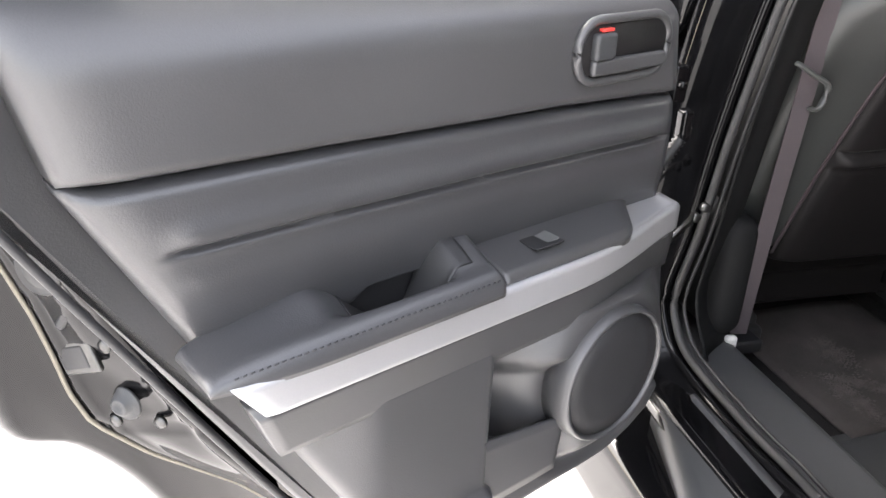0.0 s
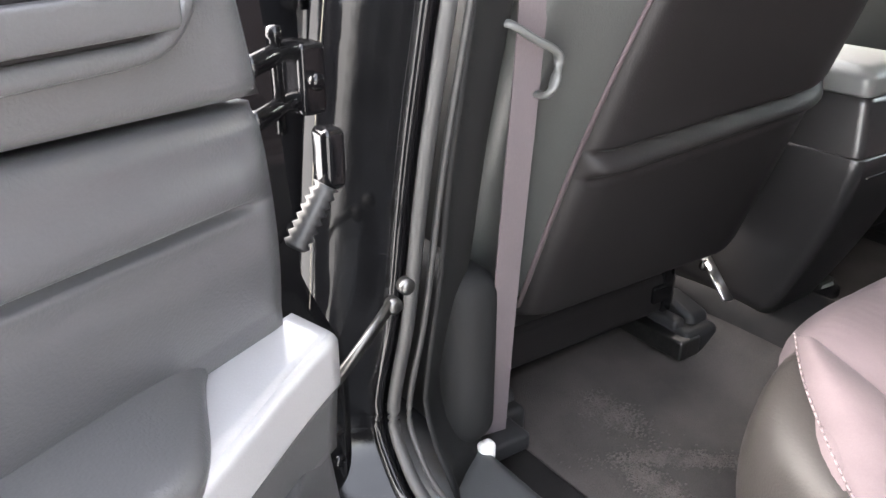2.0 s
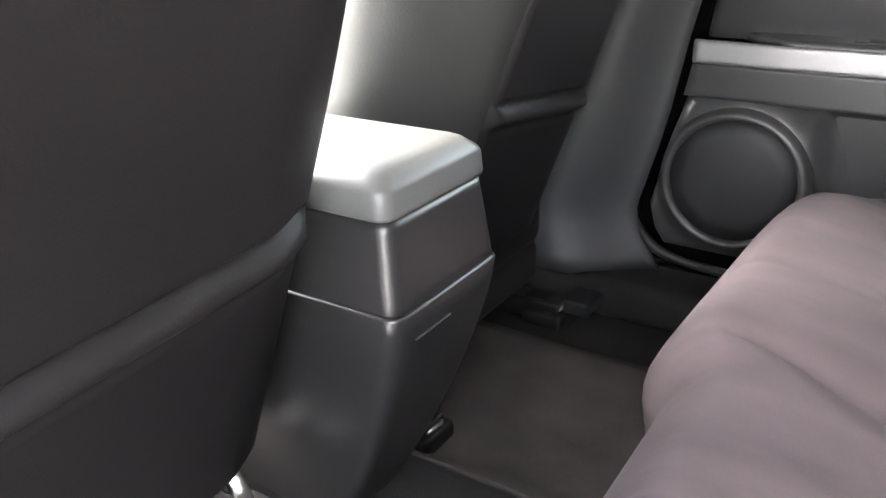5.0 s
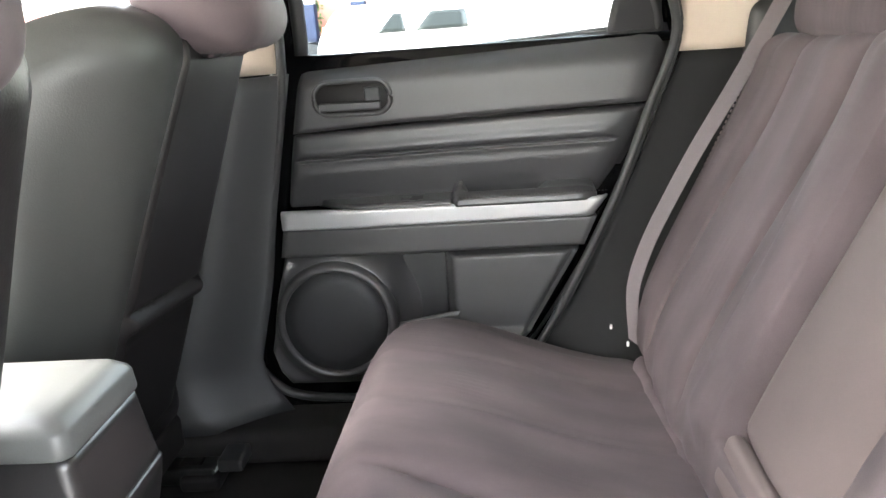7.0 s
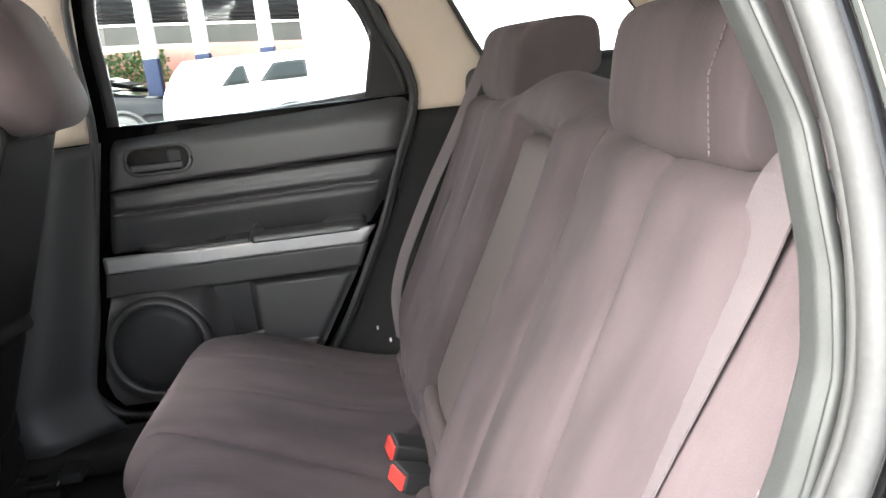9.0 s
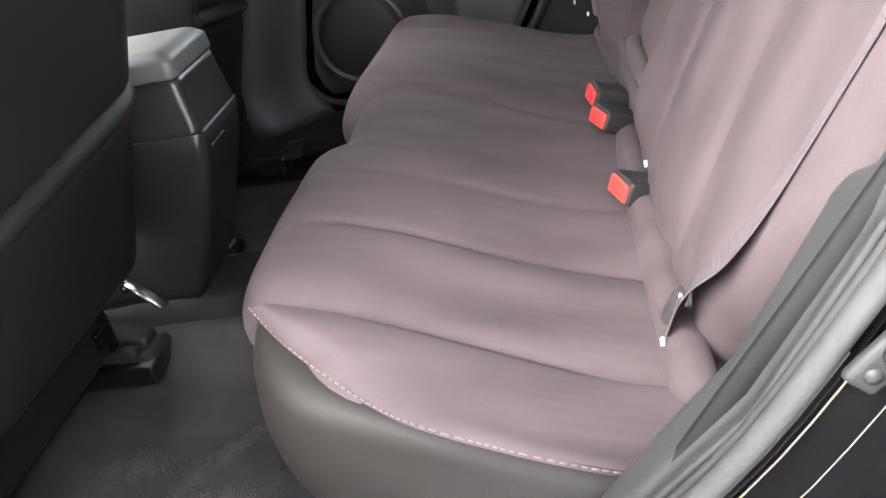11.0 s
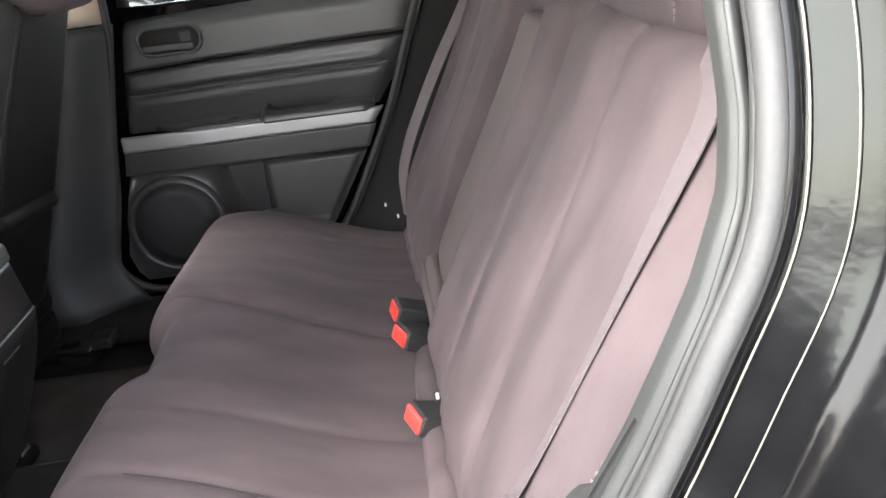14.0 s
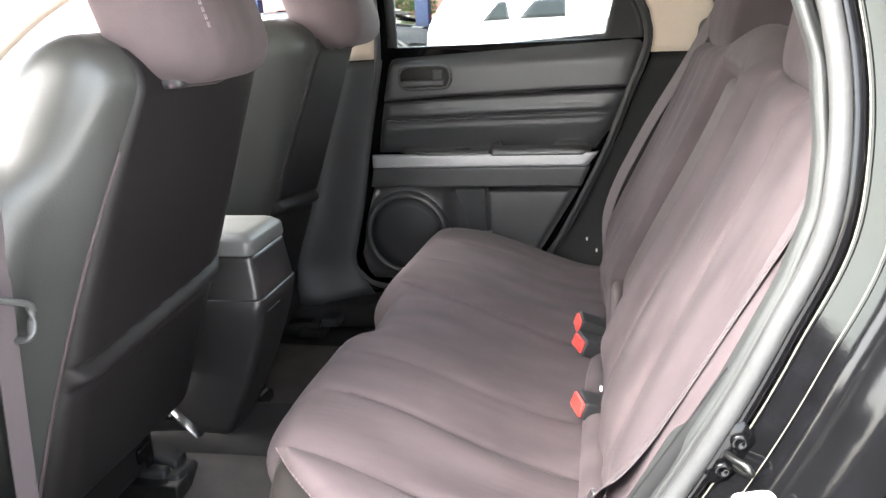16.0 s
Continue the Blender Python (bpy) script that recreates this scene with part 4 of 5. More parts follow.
def cushion(p):
    q = p.copy()
    x, y, z = q[:, 0], q[:, 1], q[:, 2]
    ax = np.abs(x)
    out = np.clip((ax - 0.36) / 0.305, 0, 1)
    fwd = step(y, -0.02, 0.235)
    q[:, 1] -= 0.17 * out ** 2.25 * fwd - 0.013 * fwd * step(-x, 0.15, 0.35) * (1 - step(-x, 0.43, 0.52))
    top = step(z, 0.0, 0.10)
    low = 1 - step(z, -0.09, 0.115)
    corner = step(ax, 0.50, 0.57)
    q[:, 1] -= low * (0.03 + 0.10 * corner) * fwd
    q[:, 0] -= np.sign(x) * low * 0.12 * step(ax, 0.40, 0.62)
    tuck = 0.075 * step(ax, 0.525, 0.59) * (1 - step(z, 0.05, 0.125)) * fwd
    q[:, 0] -= np.sign(x) * tuck * 0.8
    q[:, 1] -= tuck * 0.7
    yy = q[:, 1] + 0.195
    zt = 0.675 + 0.095 * step(yy, 0.0, 0.36) - 0.035 * step(yy, 0.36, 0.44)
    q[:, 2] += top * (zt - 0.735)
    # centre place is flatter and lies a little back; the right place slopes outwards
    mid = step(x, -0.22, -0.15) * (1 - step(x, 0.0, 0.06))
    q[:, 1] -= mid * 0.026 * step(yy, 0.25, 0.40)
    q[:, 2] -= top * (0.020 * step(x, 0.0, 0.45) + 0.045 * step(x, 0.42, 0.66))
    q[:, 2] -= mid * top * 0.012 * step(yy, 0.2, 0.4)
    # soft valleys along the seams, puckered across
    fade = step(yy, -0.02, 0.02) * (1 - 0.8 * step(yy, 0.28, 0.38))
    for a, b, dep in SEAMS:
        c = seam_x(a, b, yy)
        q[:, 2] -= top * fade * dep * (0.0045 * bell(x - c, 0.026) + 0.0058 * bell(x - c, 0.0075))
    q[:, 2] += top * 0.0022 * np.sin(x * 61 + 3 * np.sin(yy * 9)) * step(yy, 0.0, 0.1) * (1 - step(yy, 0.15, 0.33))
    q[:, 2] -= top * 0.014 * step(ax, 0.57, 0.68)
    return q


CUSH_AT = np.array([0, 0.189, 0.60])
CUSH = rbox(CUSH_AT, (0.665, 0.229, 0.135), 0.055, (270, 44, 10), cushion)
cush = part("seat_cushion", CUSH, FABRIC, bench, "mauve grey suede cushion with sewn pipes")
# dark tubes draw the crease shade along the cushion seams
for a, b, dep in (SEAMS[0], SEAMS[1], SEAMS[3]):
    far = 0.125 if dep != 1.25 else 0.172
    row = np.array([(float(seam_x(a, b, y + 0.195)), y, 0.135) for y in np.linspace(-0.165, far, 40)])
    part("seam", tube(cushion(row) + CUSH_AT + (0, 0, -0.0002), 0.0015, 5), SEAM_SHADE, cush)


STITCH = smooth_path([(0.531, 0.357, 0.768), (0.572, 0.322, 0.762), (0.606, 0.281, 0.750), (0.634, 0.24, 0.738), (0.651, 0.20, 0.727), (0.668, 0.12, 0.706), (0.674, 0.06, 0.691), (0.676, -0.03, 0.672)], 8)
FOOT = smooth_path([(0.440, 0.335, 0.47), (0.490, 0.315, 0.467), (0.535, 0.280, 0.465), (0.568, 0.24, 0.464), (0.585, 0.19, 0.463), (0.598, 0.12, 0.462), (0.603, 0.06, 0.462), (0.606, -0.03, 0.462)], 8)


def flank(u, v):
    i = u * (len(STITCH) - 1)
    a, b = (np.stack([np.interp(i, np.arange(len(c)), c[:, k]) for k in range(3)], -1) for c in (STITCH, FOOT))
    p = a + (b - a) * v[..., None]
    bow = (0.026 + 0.016 * u) * np.sin(math.pi * v ** 0.75) + 0.006 - 0.005 * np.clip(1 - v / 0.03, 0, 1)
    bow = bow + 0.016 * bell(u - 0.20, 0.14) * np.sin(math.pi * np.clip(v, 0, 1) ** 0.5)
    bow = bow + 0.011 * bell(u - 0.30, 0.15) * step(v, 0.0, 0.05) * (1 - step(v, 0.4, 0.8))
    bow = bow * step(u, -0.02, 0.10) - 0.010 * (1 - step(u, 0.0, 0.05))
    ang = np.interp(u, (0, 0.25, 0.6, 1), (62, 42, 18, 4))
    return p[..., 0] + bow * np.cos(np.radians(ang)), p[..., 1] + bow * np.sin(np.radians(ang)), p[..., 2] - 0.014 * (1 - step(u, 0.0, 0.05))


for s in (1, -1):
    def sunk(shape, s=s):
        """The right flank lies lower than the left one."""
        p = np.array(shape[0])
        if s > 0:
            p[:, 2] -= (0.036 + 0.045 * step(p[:, 0], 0.42, 0.66) + 0.028 * step(p[:, 0], 0.50, 0.60)) * step(p[:, 2], 0.46, 0.70)
        return p, shape[1]
    part("seat_flank", sunk(flip(sheet(flank, 60, 30, (-0.003, -0.002, -0.002)), s)), FABRIC_SIDE, bench, "dark smooth leatherette flank")
    stitch = []
    for a, b in zip(STITCH[:-1], STITCH[1:]):
        n = max(1, round(math.dist(a, b) / 0.0075))
        for k in range(n):
            c = a + (b - a) * ((k + 0.15) / n)
            e = a + (b - a) * ((k + 0.80) / n)
            stitch.append(tube([c + (0.004, 0.004, 0.002), e + (0.004, 0.004, 0.002)], 0.0007, 5))
    # suede hem from the stitching in over the cushion
    def hem(u, v):
        i = u * (len(STITCH) - 1)
        a = np.stack([np.interp(i, np.arange(len(STITCH)), STITCH[:, k]) for k in range(3)], -1)
        y = a[..., 1] + 0.003
        x = a[..., 0] + 0.004 + (-seam_x(*SEAMS[0][:2], y + 0.006) - a[..., 0] - 0.004) * v
        z1 = 0.675 + 0.095 * step(y + 0.006, 0.0, 0.36) - 0.014 * step(x, 0.57, 0.68)
        w = step(v, 0.0, 0.28)
        full = step(u, 0.0, 0.10)
        return x, y, (a[..., 2] - 0.0005) * (1 - w) + (z1 - 0.002) * w + 0.012 * full * np.sin(math.pi * np.clip(v, 0, 1) ** 0.7) - 0.012 * step(v, 0.85, 1.0)
    if s < 0:
        part("seat_hem", flip(sheet(hem, 70, 16, (0, 0, -0.004)), s), FABRIC, bench)
    part("stitching", sunk(flip(join(*stitch), s)), THREAD, bench, "pale thread stitching")

TILT_B = radians(21.8)
UPV, NRV = np.array([0, -math.sin(TILT_B), math.cos(TILT_B)]), np.array([0, math.cos(TILT_B), math.sin(TILT_B)])
BASE = np.array([0, -0.012, 0.687])


def on_back(x, n, w):
    """A place on the backrest: across, out of its face, and up along it."""
    return np.stack(np.broadcast_arrays(x, 0 * x, 0 * x), -1) + BASE + np.multiply.outer(n, NRV) + np.multiply.outer(w, UPV)


FLUTES = ((0.252, 0.236, 2.5), (0.432, 0.400, 2.5))


def lumbar(w):
    """The lower back swells forward."""
    return 0.022 * step(w, -0.04, 0.06) * (1 - step(w, 0.06, 0.44))


def taper(x, w):
    """The backrest narrows downwards, more on the left than on the right."""
    left = np.interp(w, (-0.04, 0.03, 0.15, 0.28, 0.5), (0.83, 0.87, 0.96, 1.0, 1.02))
    right = np.interp(w, (-0.04, 0.03, 0.15, 0.28, 0.5), (0.92, 0.945, 0.985, 1.0, 1.02))
    return np.where(np.asarray(x) > 0, right, left)


def backrest(p):
    q = p.copy()
    x, n, w = q[:, 0], q[:, 1] + 0.0, q[:, 2] + 0.225
    x = x * taper(x, w)
    face = step(n, -0.02, 0.04)
    ax = np.abs(x)
    # top line: humps between the head restraints, falling to the sides
    top = step(w, 0.30, 0.49)
    w = w + top * (0.058 * bell(x, 0.18) - 0.03 * step(ax, 0.54, 0.66) ** 2)
    n = n - face * (0.030 * step(ax, 0.52, 0.66)) + face * 0.010 * bell(ax - 0.33, 0.16)
    # centre rest panel in its rim
    mx = np.abs(x + 0.006)
    inside = (1 - step(mx, 0.113, 0.119)) * step(w, 0.05, 0.062) * (1 - step(w, 0.462, 0.473))
    lip = bell(mx - 0.160, 0.034) * step(w, 0.0, 0.06) * (1 - step(w, 0.47, 0.495))
    n = n - face * 0.032 * inside + face * 0.014 * lip
    # flutes
    fade = step(w, 0.0, 0.05) * (1 - step(w, 0.47, 0.50))
    for a0, a1, dep in FLUTES:
        c = a0 + (a1 - a0) * np.clip((w - 0.08) / 0.38, 0, 1)
        n = n - face * fade * dep * (0.0040 * bell(ax - c, 0.0060) + 0.0032 * bell(ax - c, 0.026))
    n = n + face * 0.0020 * np.sin(ax * 75 + 2 * np.sin(w * 8)) * (1 - inside) * step(ax, 0.15, 0.2)
    n = n + lumbar(w)
    return on_back(x, n - 0.055, w)


part("seat_backrest", rbox((0, 0, 0), (0.645, 0.055, 0.265), 0.040, (430, 5, 70), backrest), FABRIC, bench, "mauve grey suede backrest with sewn flutes")
# dark tubes in the flute bottoms stand in for groove shade
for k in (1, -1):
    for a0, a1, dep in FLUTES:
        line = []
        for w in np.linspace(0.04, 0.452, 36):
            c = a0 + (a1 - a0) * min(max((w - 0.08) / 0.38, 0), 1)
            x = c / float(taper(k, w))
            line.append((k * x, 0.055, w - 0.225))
        part("seam", tube(backrest(np.array(line)) + 0.0014 * NRV, 0.0026, 6), SEAM_SHADE, bench)


def centre_pad(u, v):
    x = -0.1165 + 0.221 * u
    w = 0.066 + 0.394 * v
    e = np.minimum(np.minimum(u, 1 - u) * 0.2, np.minimum(v, 1 - v) * 0.35)
    n = -0.016 - 0.020 * np.clip(1 - e / 0.016, 0, 1) ** 2 + 0.010 * np.sin(math.pi * u)
    q = on_back(x, n + lumbar(w), w)
    return q[..., 0], q[..., 1], q[..., 2]


part("centre_rest", sheet(centre_pad, 30, 40, tuple(-0.02 * NRV)), FABRIC_CENTRE, bench, "smooth lighter centre rest panel")
part("pull_tab", rbox((0, 0, 0), (0.098, 0.012, 0.030), 0.011, (8, 2, 5), lambda p: on_back(p[:, 0] - 0.006, p[:, 1] + 0.011 + 0.10 * (p[:, 2] - 0.03), p[:, 2] + 0.042)), FABRIC_CENTRE, bench)
roll = rbox((-0.045, 0.009, 0.676), (0.555, 0.020, 0.021), 0.0198, (60, 5, 5), lambda p: p - np.array([0, 0.6, 1.0]) * (0.030 * step(p[:, 0:1], -0.16, 0.20)))
part("seat_bight_roll", roll, FABRIC, bench)
for s in (1, -1):
    cx = s * 0.365
    ends = (0.228, 0.505)
    prof = smooth_path([(-0.206, 1.128), (-0.195, 1.150), (-0.200, 1.195), (-0.208, 1.228), (-0.226, 1.248), (-0.275, 1.254), (-0.322, 1.254), (-0.340, 1.240), (-0.343, 1.205), (-0.340, 1.176), (-0.322, 1.165), (-0.280, 1.166), (-0.248, 1.158), (-0.226, 1.136)], 4, True)
    mid = prof.mean(0)
    rings = []
    for q in np.linspace(0, math.pi, 17):
        k = math.sin(q)
        grow = 1 - 0.20 * (1 - k ** 0.35)
        x = (ends[0] + ends[1]) / 2 - (ends[1] - ends[0]) / 2 * math.copysign(abs(math.cos(q)) ** 0.22, math.cos(q))
        bow = -0.012 * ((x - 0.366) / 0.14) ** 2
        rings.append([(s * x, y + bow, z) for y, z in mid + (prof - mid) * grow])
    n = len(prof)
    pts = np.concatenate(rings)
    faces = [tuple(range(n)), tuple(16 * n + k for k in range(n))[::-1]]
    for i in range(16):
        faces += [(i * n + k, (i + 1) * n + k, (i + 1) * n + (k + 1) % n, i * n + (k + 1) % n) for k in range(n)]
    hr = part("head_restraint", flip_faces((pts, faces), s), FABRIC, bench, "mauve suede head restraint with pale stitching")
    x = s * (0.478 if s < 0 else 0.245)
    line = [tube([(x, float(np.interp(z, (1.13, 1.195, 1.25), (-0.198, -0.199, -0.222))), z), (x, float(np.interp(z + 0.004, (1.13, 1.195, 1.25), (-0.198, -0.199, -0.222))), z + 0.004)], 0.0007, 5) for z in np.arange(1.14, 1.236, 0.0055)]
    if s < 0:
        part("stitching", join(*line), THREAD, hr)
    for k in (0.31, 0.42):
        part("post", tube([(s * k, -0.295, 1.10), (s * k, -0.300, 1.19)], 0.006, 10), CHROME, hr, "steel head restraint post")
    edge_x = lambda w: s * 0.632 * float(taper(s, w))
    st = [tube([on_back(np.array(edge_x(w)), np.array(-0.026 + lumbar(w)), np.array(w)), on_back(np.array(edge_x(w + 0.005)), np.array(-0.026 + lumbar(w)), np.array(w + 0.005))], 0.0013, 5) for w in np.arange(0.06, 0.40, 0.009)]
    part("stitching", join(*st), THREAD, bench)
for x, y, z in ((-0.535, 0.027, 0.692), (-0.262, 0.004, 0.722), (0.492, 0.018, 0.688), (0.515, 0.040, 0.708)):
    part("child_seat_marker", rbox((x, y, z), (0.0018, 0.0020, 0.0042), 0.0016, (2, 2, 2)), WHITE, bench, "small white child seat anchor tag")


def buckle(x, y, z, lean_x=0.0):
    b = thing("belt_buckle", (x, y, z - 0.04), "black seat belt buckle with a red release button", "belt buckle", "rear belt buckles")
    m = pose(x, y, z, -68, 0, lean_x)
    part("buckle_body", moved(rbox((0, 0, 0), (0.024, 0.0135, 0.025), 0.004, (3, 2, 4)), m), PLASTIC_DARK, b)
    part("release_button", moved(rbox((0, 0.001, 0.0245), (0.0205, 0.0105, 0.0045), 0.003, (3, 2, 1)), m), RED, b, "bright red release button")
    part("buckle_strap", moved(rbox((0, 0, -0.042), (0.014, 0.003, 0.03), 0.002, (2, 1, 3)), m), WEB, b)
    return b


buckle(-0.262, 0.012, 0.692, 18)
buckle(-0.046, 0.018, 0.690, 20)
buckle(0.022, 0.020, 0.696, 8)

for s in (1, -1):
    r = thing("rear_seat_belt", (s * 0.56, -0.1, 0.66), "mauve grey rear seat belt webbing across the backrest", "seat belt", "rear seat belts")
    path = [on_back(np.array(s * x), np.array(n + lumbar(w) - 0.030 * step(np.array(x), 0.52, 0.66)), np.array(w)) for x, n, w in ((0.582, -0.020, 0.53), (0.574, 0.002, 0.49), (0.566, 0.000, 0.42), (0.554, -0.003, 0.30), (0.548, -0.003, 0.16), (0.544, 0.004, 0.09), (0.532, 0.010, 0.052), (0.520, 0.016, 0.020), (0.512, 0.022, -0.012))]
    if s > 0:
        # the right belt hangs taut, clear of the backrest
        path = [(0.585, -0.235, 1.20), (0.58, -0.203, 1.143), (0.58, -0.160, 1.065), (0.58, -0.104, 0.970), (0.58, -0.064, 0.895), (0.580, -0.026, 0.815), (0.578, -0.004, 0.74), (0.560, -0.004, 0.66)]
    path = smooth_path(path, 6)
    k = np.linspace(0, 1, len(path))
    if s > 0:
        turns = [(0.55, 0.70, 0.45)] * len(path)
    else:
        turns = [tuple((1 - q) * ((1 - h) * np.array((0.98, 0.10, 0.10)) + h * np.array((0.98, -0.18, -0.02))) + q * np.array((0.84, -0.30, -0.40))) for h, q in zip(step(k, 0.05, 0.5), step(k, 0.5, 0.9))]
    part("webbing", band(path, turns, 0.024 if s > 0 else 0.046, 0.0016), WEB, r, "", False)
    if s < 0:
        part("latch_tongue", moved(rbox((0, 0, 0), (0.006, 0.003, 0.017), 0.003, (2, 2, 3)), pose(s * 0.521, 0.016, 0.716, 22, -12, 20)), CHROME, r, "bright steel latch tongue")


# ---- front seats ----
def front_seat(s):
    cx = s * 0.365
    f = thing("front_bucket_seat", (cx, 0.85, 0.44), "dark front car seat with mauve suede head restraint, seen from behind", "car seat", "front seats")
    t = radians(20)
    up, nr = np.array([0, -math.sin(t), math.cos(t)]), np.array([0, math.cos(t), math.sin(t)])
    dy = 0.05 if s > 0 else 0.0
    base = np.array([cx, 0.62 + dy, 0.84])

    def place(x, n, w):
        return base + np.stack(np.broadcast_arrays(x, 0 * x, 0 * x), -1) + np.multiply.outer(n, nr) + np.multiply.outer(w, up)

    def shoulder(x, w):
        """How far a place lies out on the rounded wings."""
        ax = np.abs(x)
        return np.where(x * s > 0, step(ax, 0.10, 0.27) if s > 0 else step(ax, 0.10, 0.22), step(ax, 0.13, 0.27) if s > 0 else step(ax, 0.18, 0.275))

    def swell(x, w):
        """How far the wings sweep forward."""
        deep = np.where(x * s > 0, 0.10 if s > 0 else 0.05, 0.085 if s > 0 else 0.03)
        return deep * shoulder(x, w) ** 1.2 * (0.75 + 0.45 * step(w, 0.0, 0.30))

    def squab(p):
        q = p.copy()
        x, n, w = q[:, 0], q[:, 1], q[:, 2]
        ax = np.abs(x)
        hi = step(w, 0.0, 0.30)
        outer = x * s > 0
        x = x * (1 - np.where(outer, 0.12 * hi ** 2 if s > 0 else 0.10 + 0.30 * hi ** 1.5, 0.05 * hi ** 2))
        wing = shoulder(x, w)
        w = w - np.where(outer, 0.11, 0.07 if s > 0 else 0.02) * wing ** 2 * step(w, 0.12, 0.30) - 0.06 * wing * step(n, 0.0, 0.05) * step(w, 0.1, 0.3)
        n = n + swell(x, q[:, 2])
        return place(x, n + 0.055, w * 1.04 + 0.075)
    SIDE_MAT = SEATBACK_SIDE
    part("seat_back", rbox((0, 0, 0), (0.275, 0.058, 0.295), 0.045, (40, 6, 40), squab), SIDE_MAT, f, "dark mauve vinyl seat back with rounded shoulders")

    def panel(u, v):
        inner = -0.25 if s < 0 else -0.150
        outer = 0.152 if s < 0 else 0.165
        x = s * (inner + (outer - inner) * u) * (1 - 0.34 * v ** 3 * (u if s < 0 else np.abs(2 * u - 1)))
        w = -0.236 + 0.616 * v
        e = np.minimum(np.minimum(u, 1 - u) * 0.400, np.minimum(v, 1 - v) * 0.5)
        wr = w - 0.017 + (0.032 if s < 0 else 0.045) * u
        ridge = 0.010 * bell(wr, 0.010) - 0.010 * bell(wr - 0.0155, 0.0038) - 0.005 * bell(wr + 0.018, 0.005)
        n = -0.006 - ridge * step(np.minimum(u, 1 - u), 0.01, 0.05) + 0.008 * np.clip(1 - e / 0.010, 0, 1) ** 2 + 0.034 * np.clip((w - 0.335) / 0.05, 0, 1) ** 2
        n = n + swell(x, w - 0.065) - 0.004
        q = place(x, n, w)
        return q[..., 0], q[..., 1], q[..., 2]
    part("back_panel", flip_faces(sheet(panel, 50, 190, tuple(0.012 * nr)), s), SEATBACK, f, "black vinyl back panel with a pocket seam")
    for k in (s,):
        pipe = []
        for v in np.linspace(0.02, 0.97, 16):
            w = -0.232 + 0.552 * v - 0.03 * v
            pipe.append(place(np.array(k * (0.155 if s < 0 else 0.168) * (1 - 0.34 * (v * 0.91) ** 3)), float(swell(np.array(k * (0.155 if s < 0 else 0.168) * (1 - 0.34 * (v * 0.91) ** 3)), np.array(w - 0.065))) + np.array(-0.0035), np.array(w)))
        part("piping", tube(pipe, 0.0042, 8, squash=(1, 0.5)), FABRIC, f, "mauve suede edge seam")
    hr = rbox((cx + (0.010 if s < 0 else 0.0), 0.503 + dy, 1.274), (0.106 if s < 0 else 0.116, 0.072, 0.112), 0.058, (14, 6, 10), lambda p: p * (1 - 0.16 * np.clip(p[:, 2:3] / 0.1, 0, 1) * np.array([1, 0.6, 0])) + np.stack([0 * p[:, 0], 0.30 * p[:, 2] + 1.0 * p[:, 0] ** 2, 0 * p[:, 0]], 1))
    hr = part("head_restraint", hr, FABRIC, f, "mauve suede head restraint")
    part("post_slot", rbox((cx + 0.02, 0.492 + dy, 1.168), (0.085, 0.022, 0.010), 0.008, (8, 3, 2)), PLASTIC_DARK, f)
    part("slot_lip", tube([(cx - 0.065, 0.484 + dy, 1.163), (cx + 0.02, 0.471 + dy, 1.160), (cx + 0.105, 0.484 + dy, 1.163)], 0.0045, 8), FABRIC, f)
    for k in (0.09, 0.095):
        part("stitching", join(*[tube([(cx + s * k * 0.75, 0.440 + dy + 0.30 * z, 1.274 + z), (cx + s * k * 0.75, 0.440 + dy + 0.30 * (z + 0.005), 1.280 + z)], 0.0006, 5) for z in np.arange(-0.05, 0.07, 0.008)]), THREAD, hr)
    part("seat_cushion", rbox((cx, 1.02, 0.60), (0.255, 0.25, 0.07), 0.05, (8, 8, 4)), SEATBACK, f)
    part("cushion_base", rbox((cx, 1.00, 0.525), (0.22, 0.23, 0.035), 0.015, (4, 4, 2)), SEATBACK, f)
    for x in (0.19, -0.19):
        r = part("seat_rail", rbox((cx + x, 0.95, 0.458), (0.022, 0.24, 0.016), 0.004, (2, 4, 2)), STEEL, f, "steel seat slide")
        if s > 0:
            part("rail_cover", join(rbox((cx + x, 0.735, 0.448), (0.034, 0.035, 0.014), 0.009, (3, 3, 2)), rbox((cx + x + 0.004, 0.755, 0.466), (0.016, 0.022, 0.010), 0.006, (2, 3, 2))), SEATBACK, r)
            part("rail_clip", tube([(cx + x - 0.016, 0.712, 0.464), (cx + x + 0.008, 0.706, 0.467), (cx + x + 0.020, 0.714, 0.462)], 0.0032, 8), CHROME, r)
            continue
        part("rail_cover", join(rbox((cx + x + 0.030, 0.752, 0.458), (0.037, 0.040, 0.022), 0.012, (4, 4, 3)), rbox((cx + x + 0.044, 0.766, 0.488), (0.020, 0.034, 0.014), 0.009, (3, 4, 2), lambda p: p + np.stack([0 * p[:, 0], 0 * p[:, 0], 0.25 * p[:, 1]], 1)), rbox((cx + x + 0.006, 0.768, 0.483), (0.013, 0.030, 0.009), 0.007, (2, 3, 2))), PLASTIC_DARK, r, "black plastic cover on the slide end")
        part("rail_bracket", join(rbox((cx + x + 0.004, 0.790, 0.540), (0.010, 0.024, 0.045), 0.004, (2, 2, 3)), rbox((cx + x - 0.010, 0.775, 0.530), (0.020, 0.012, 0.014), 0.005, (2, 2, 2))), PAINT_IN, r)
        if x * s < 0:
            part("rail_bar", tube([(s * 0.110, 0.76, 0.580), (s * 0.139, 0.686, 0.540)], 0.0058, 8, squash=(1.6, 0.6)), CHROME, r)
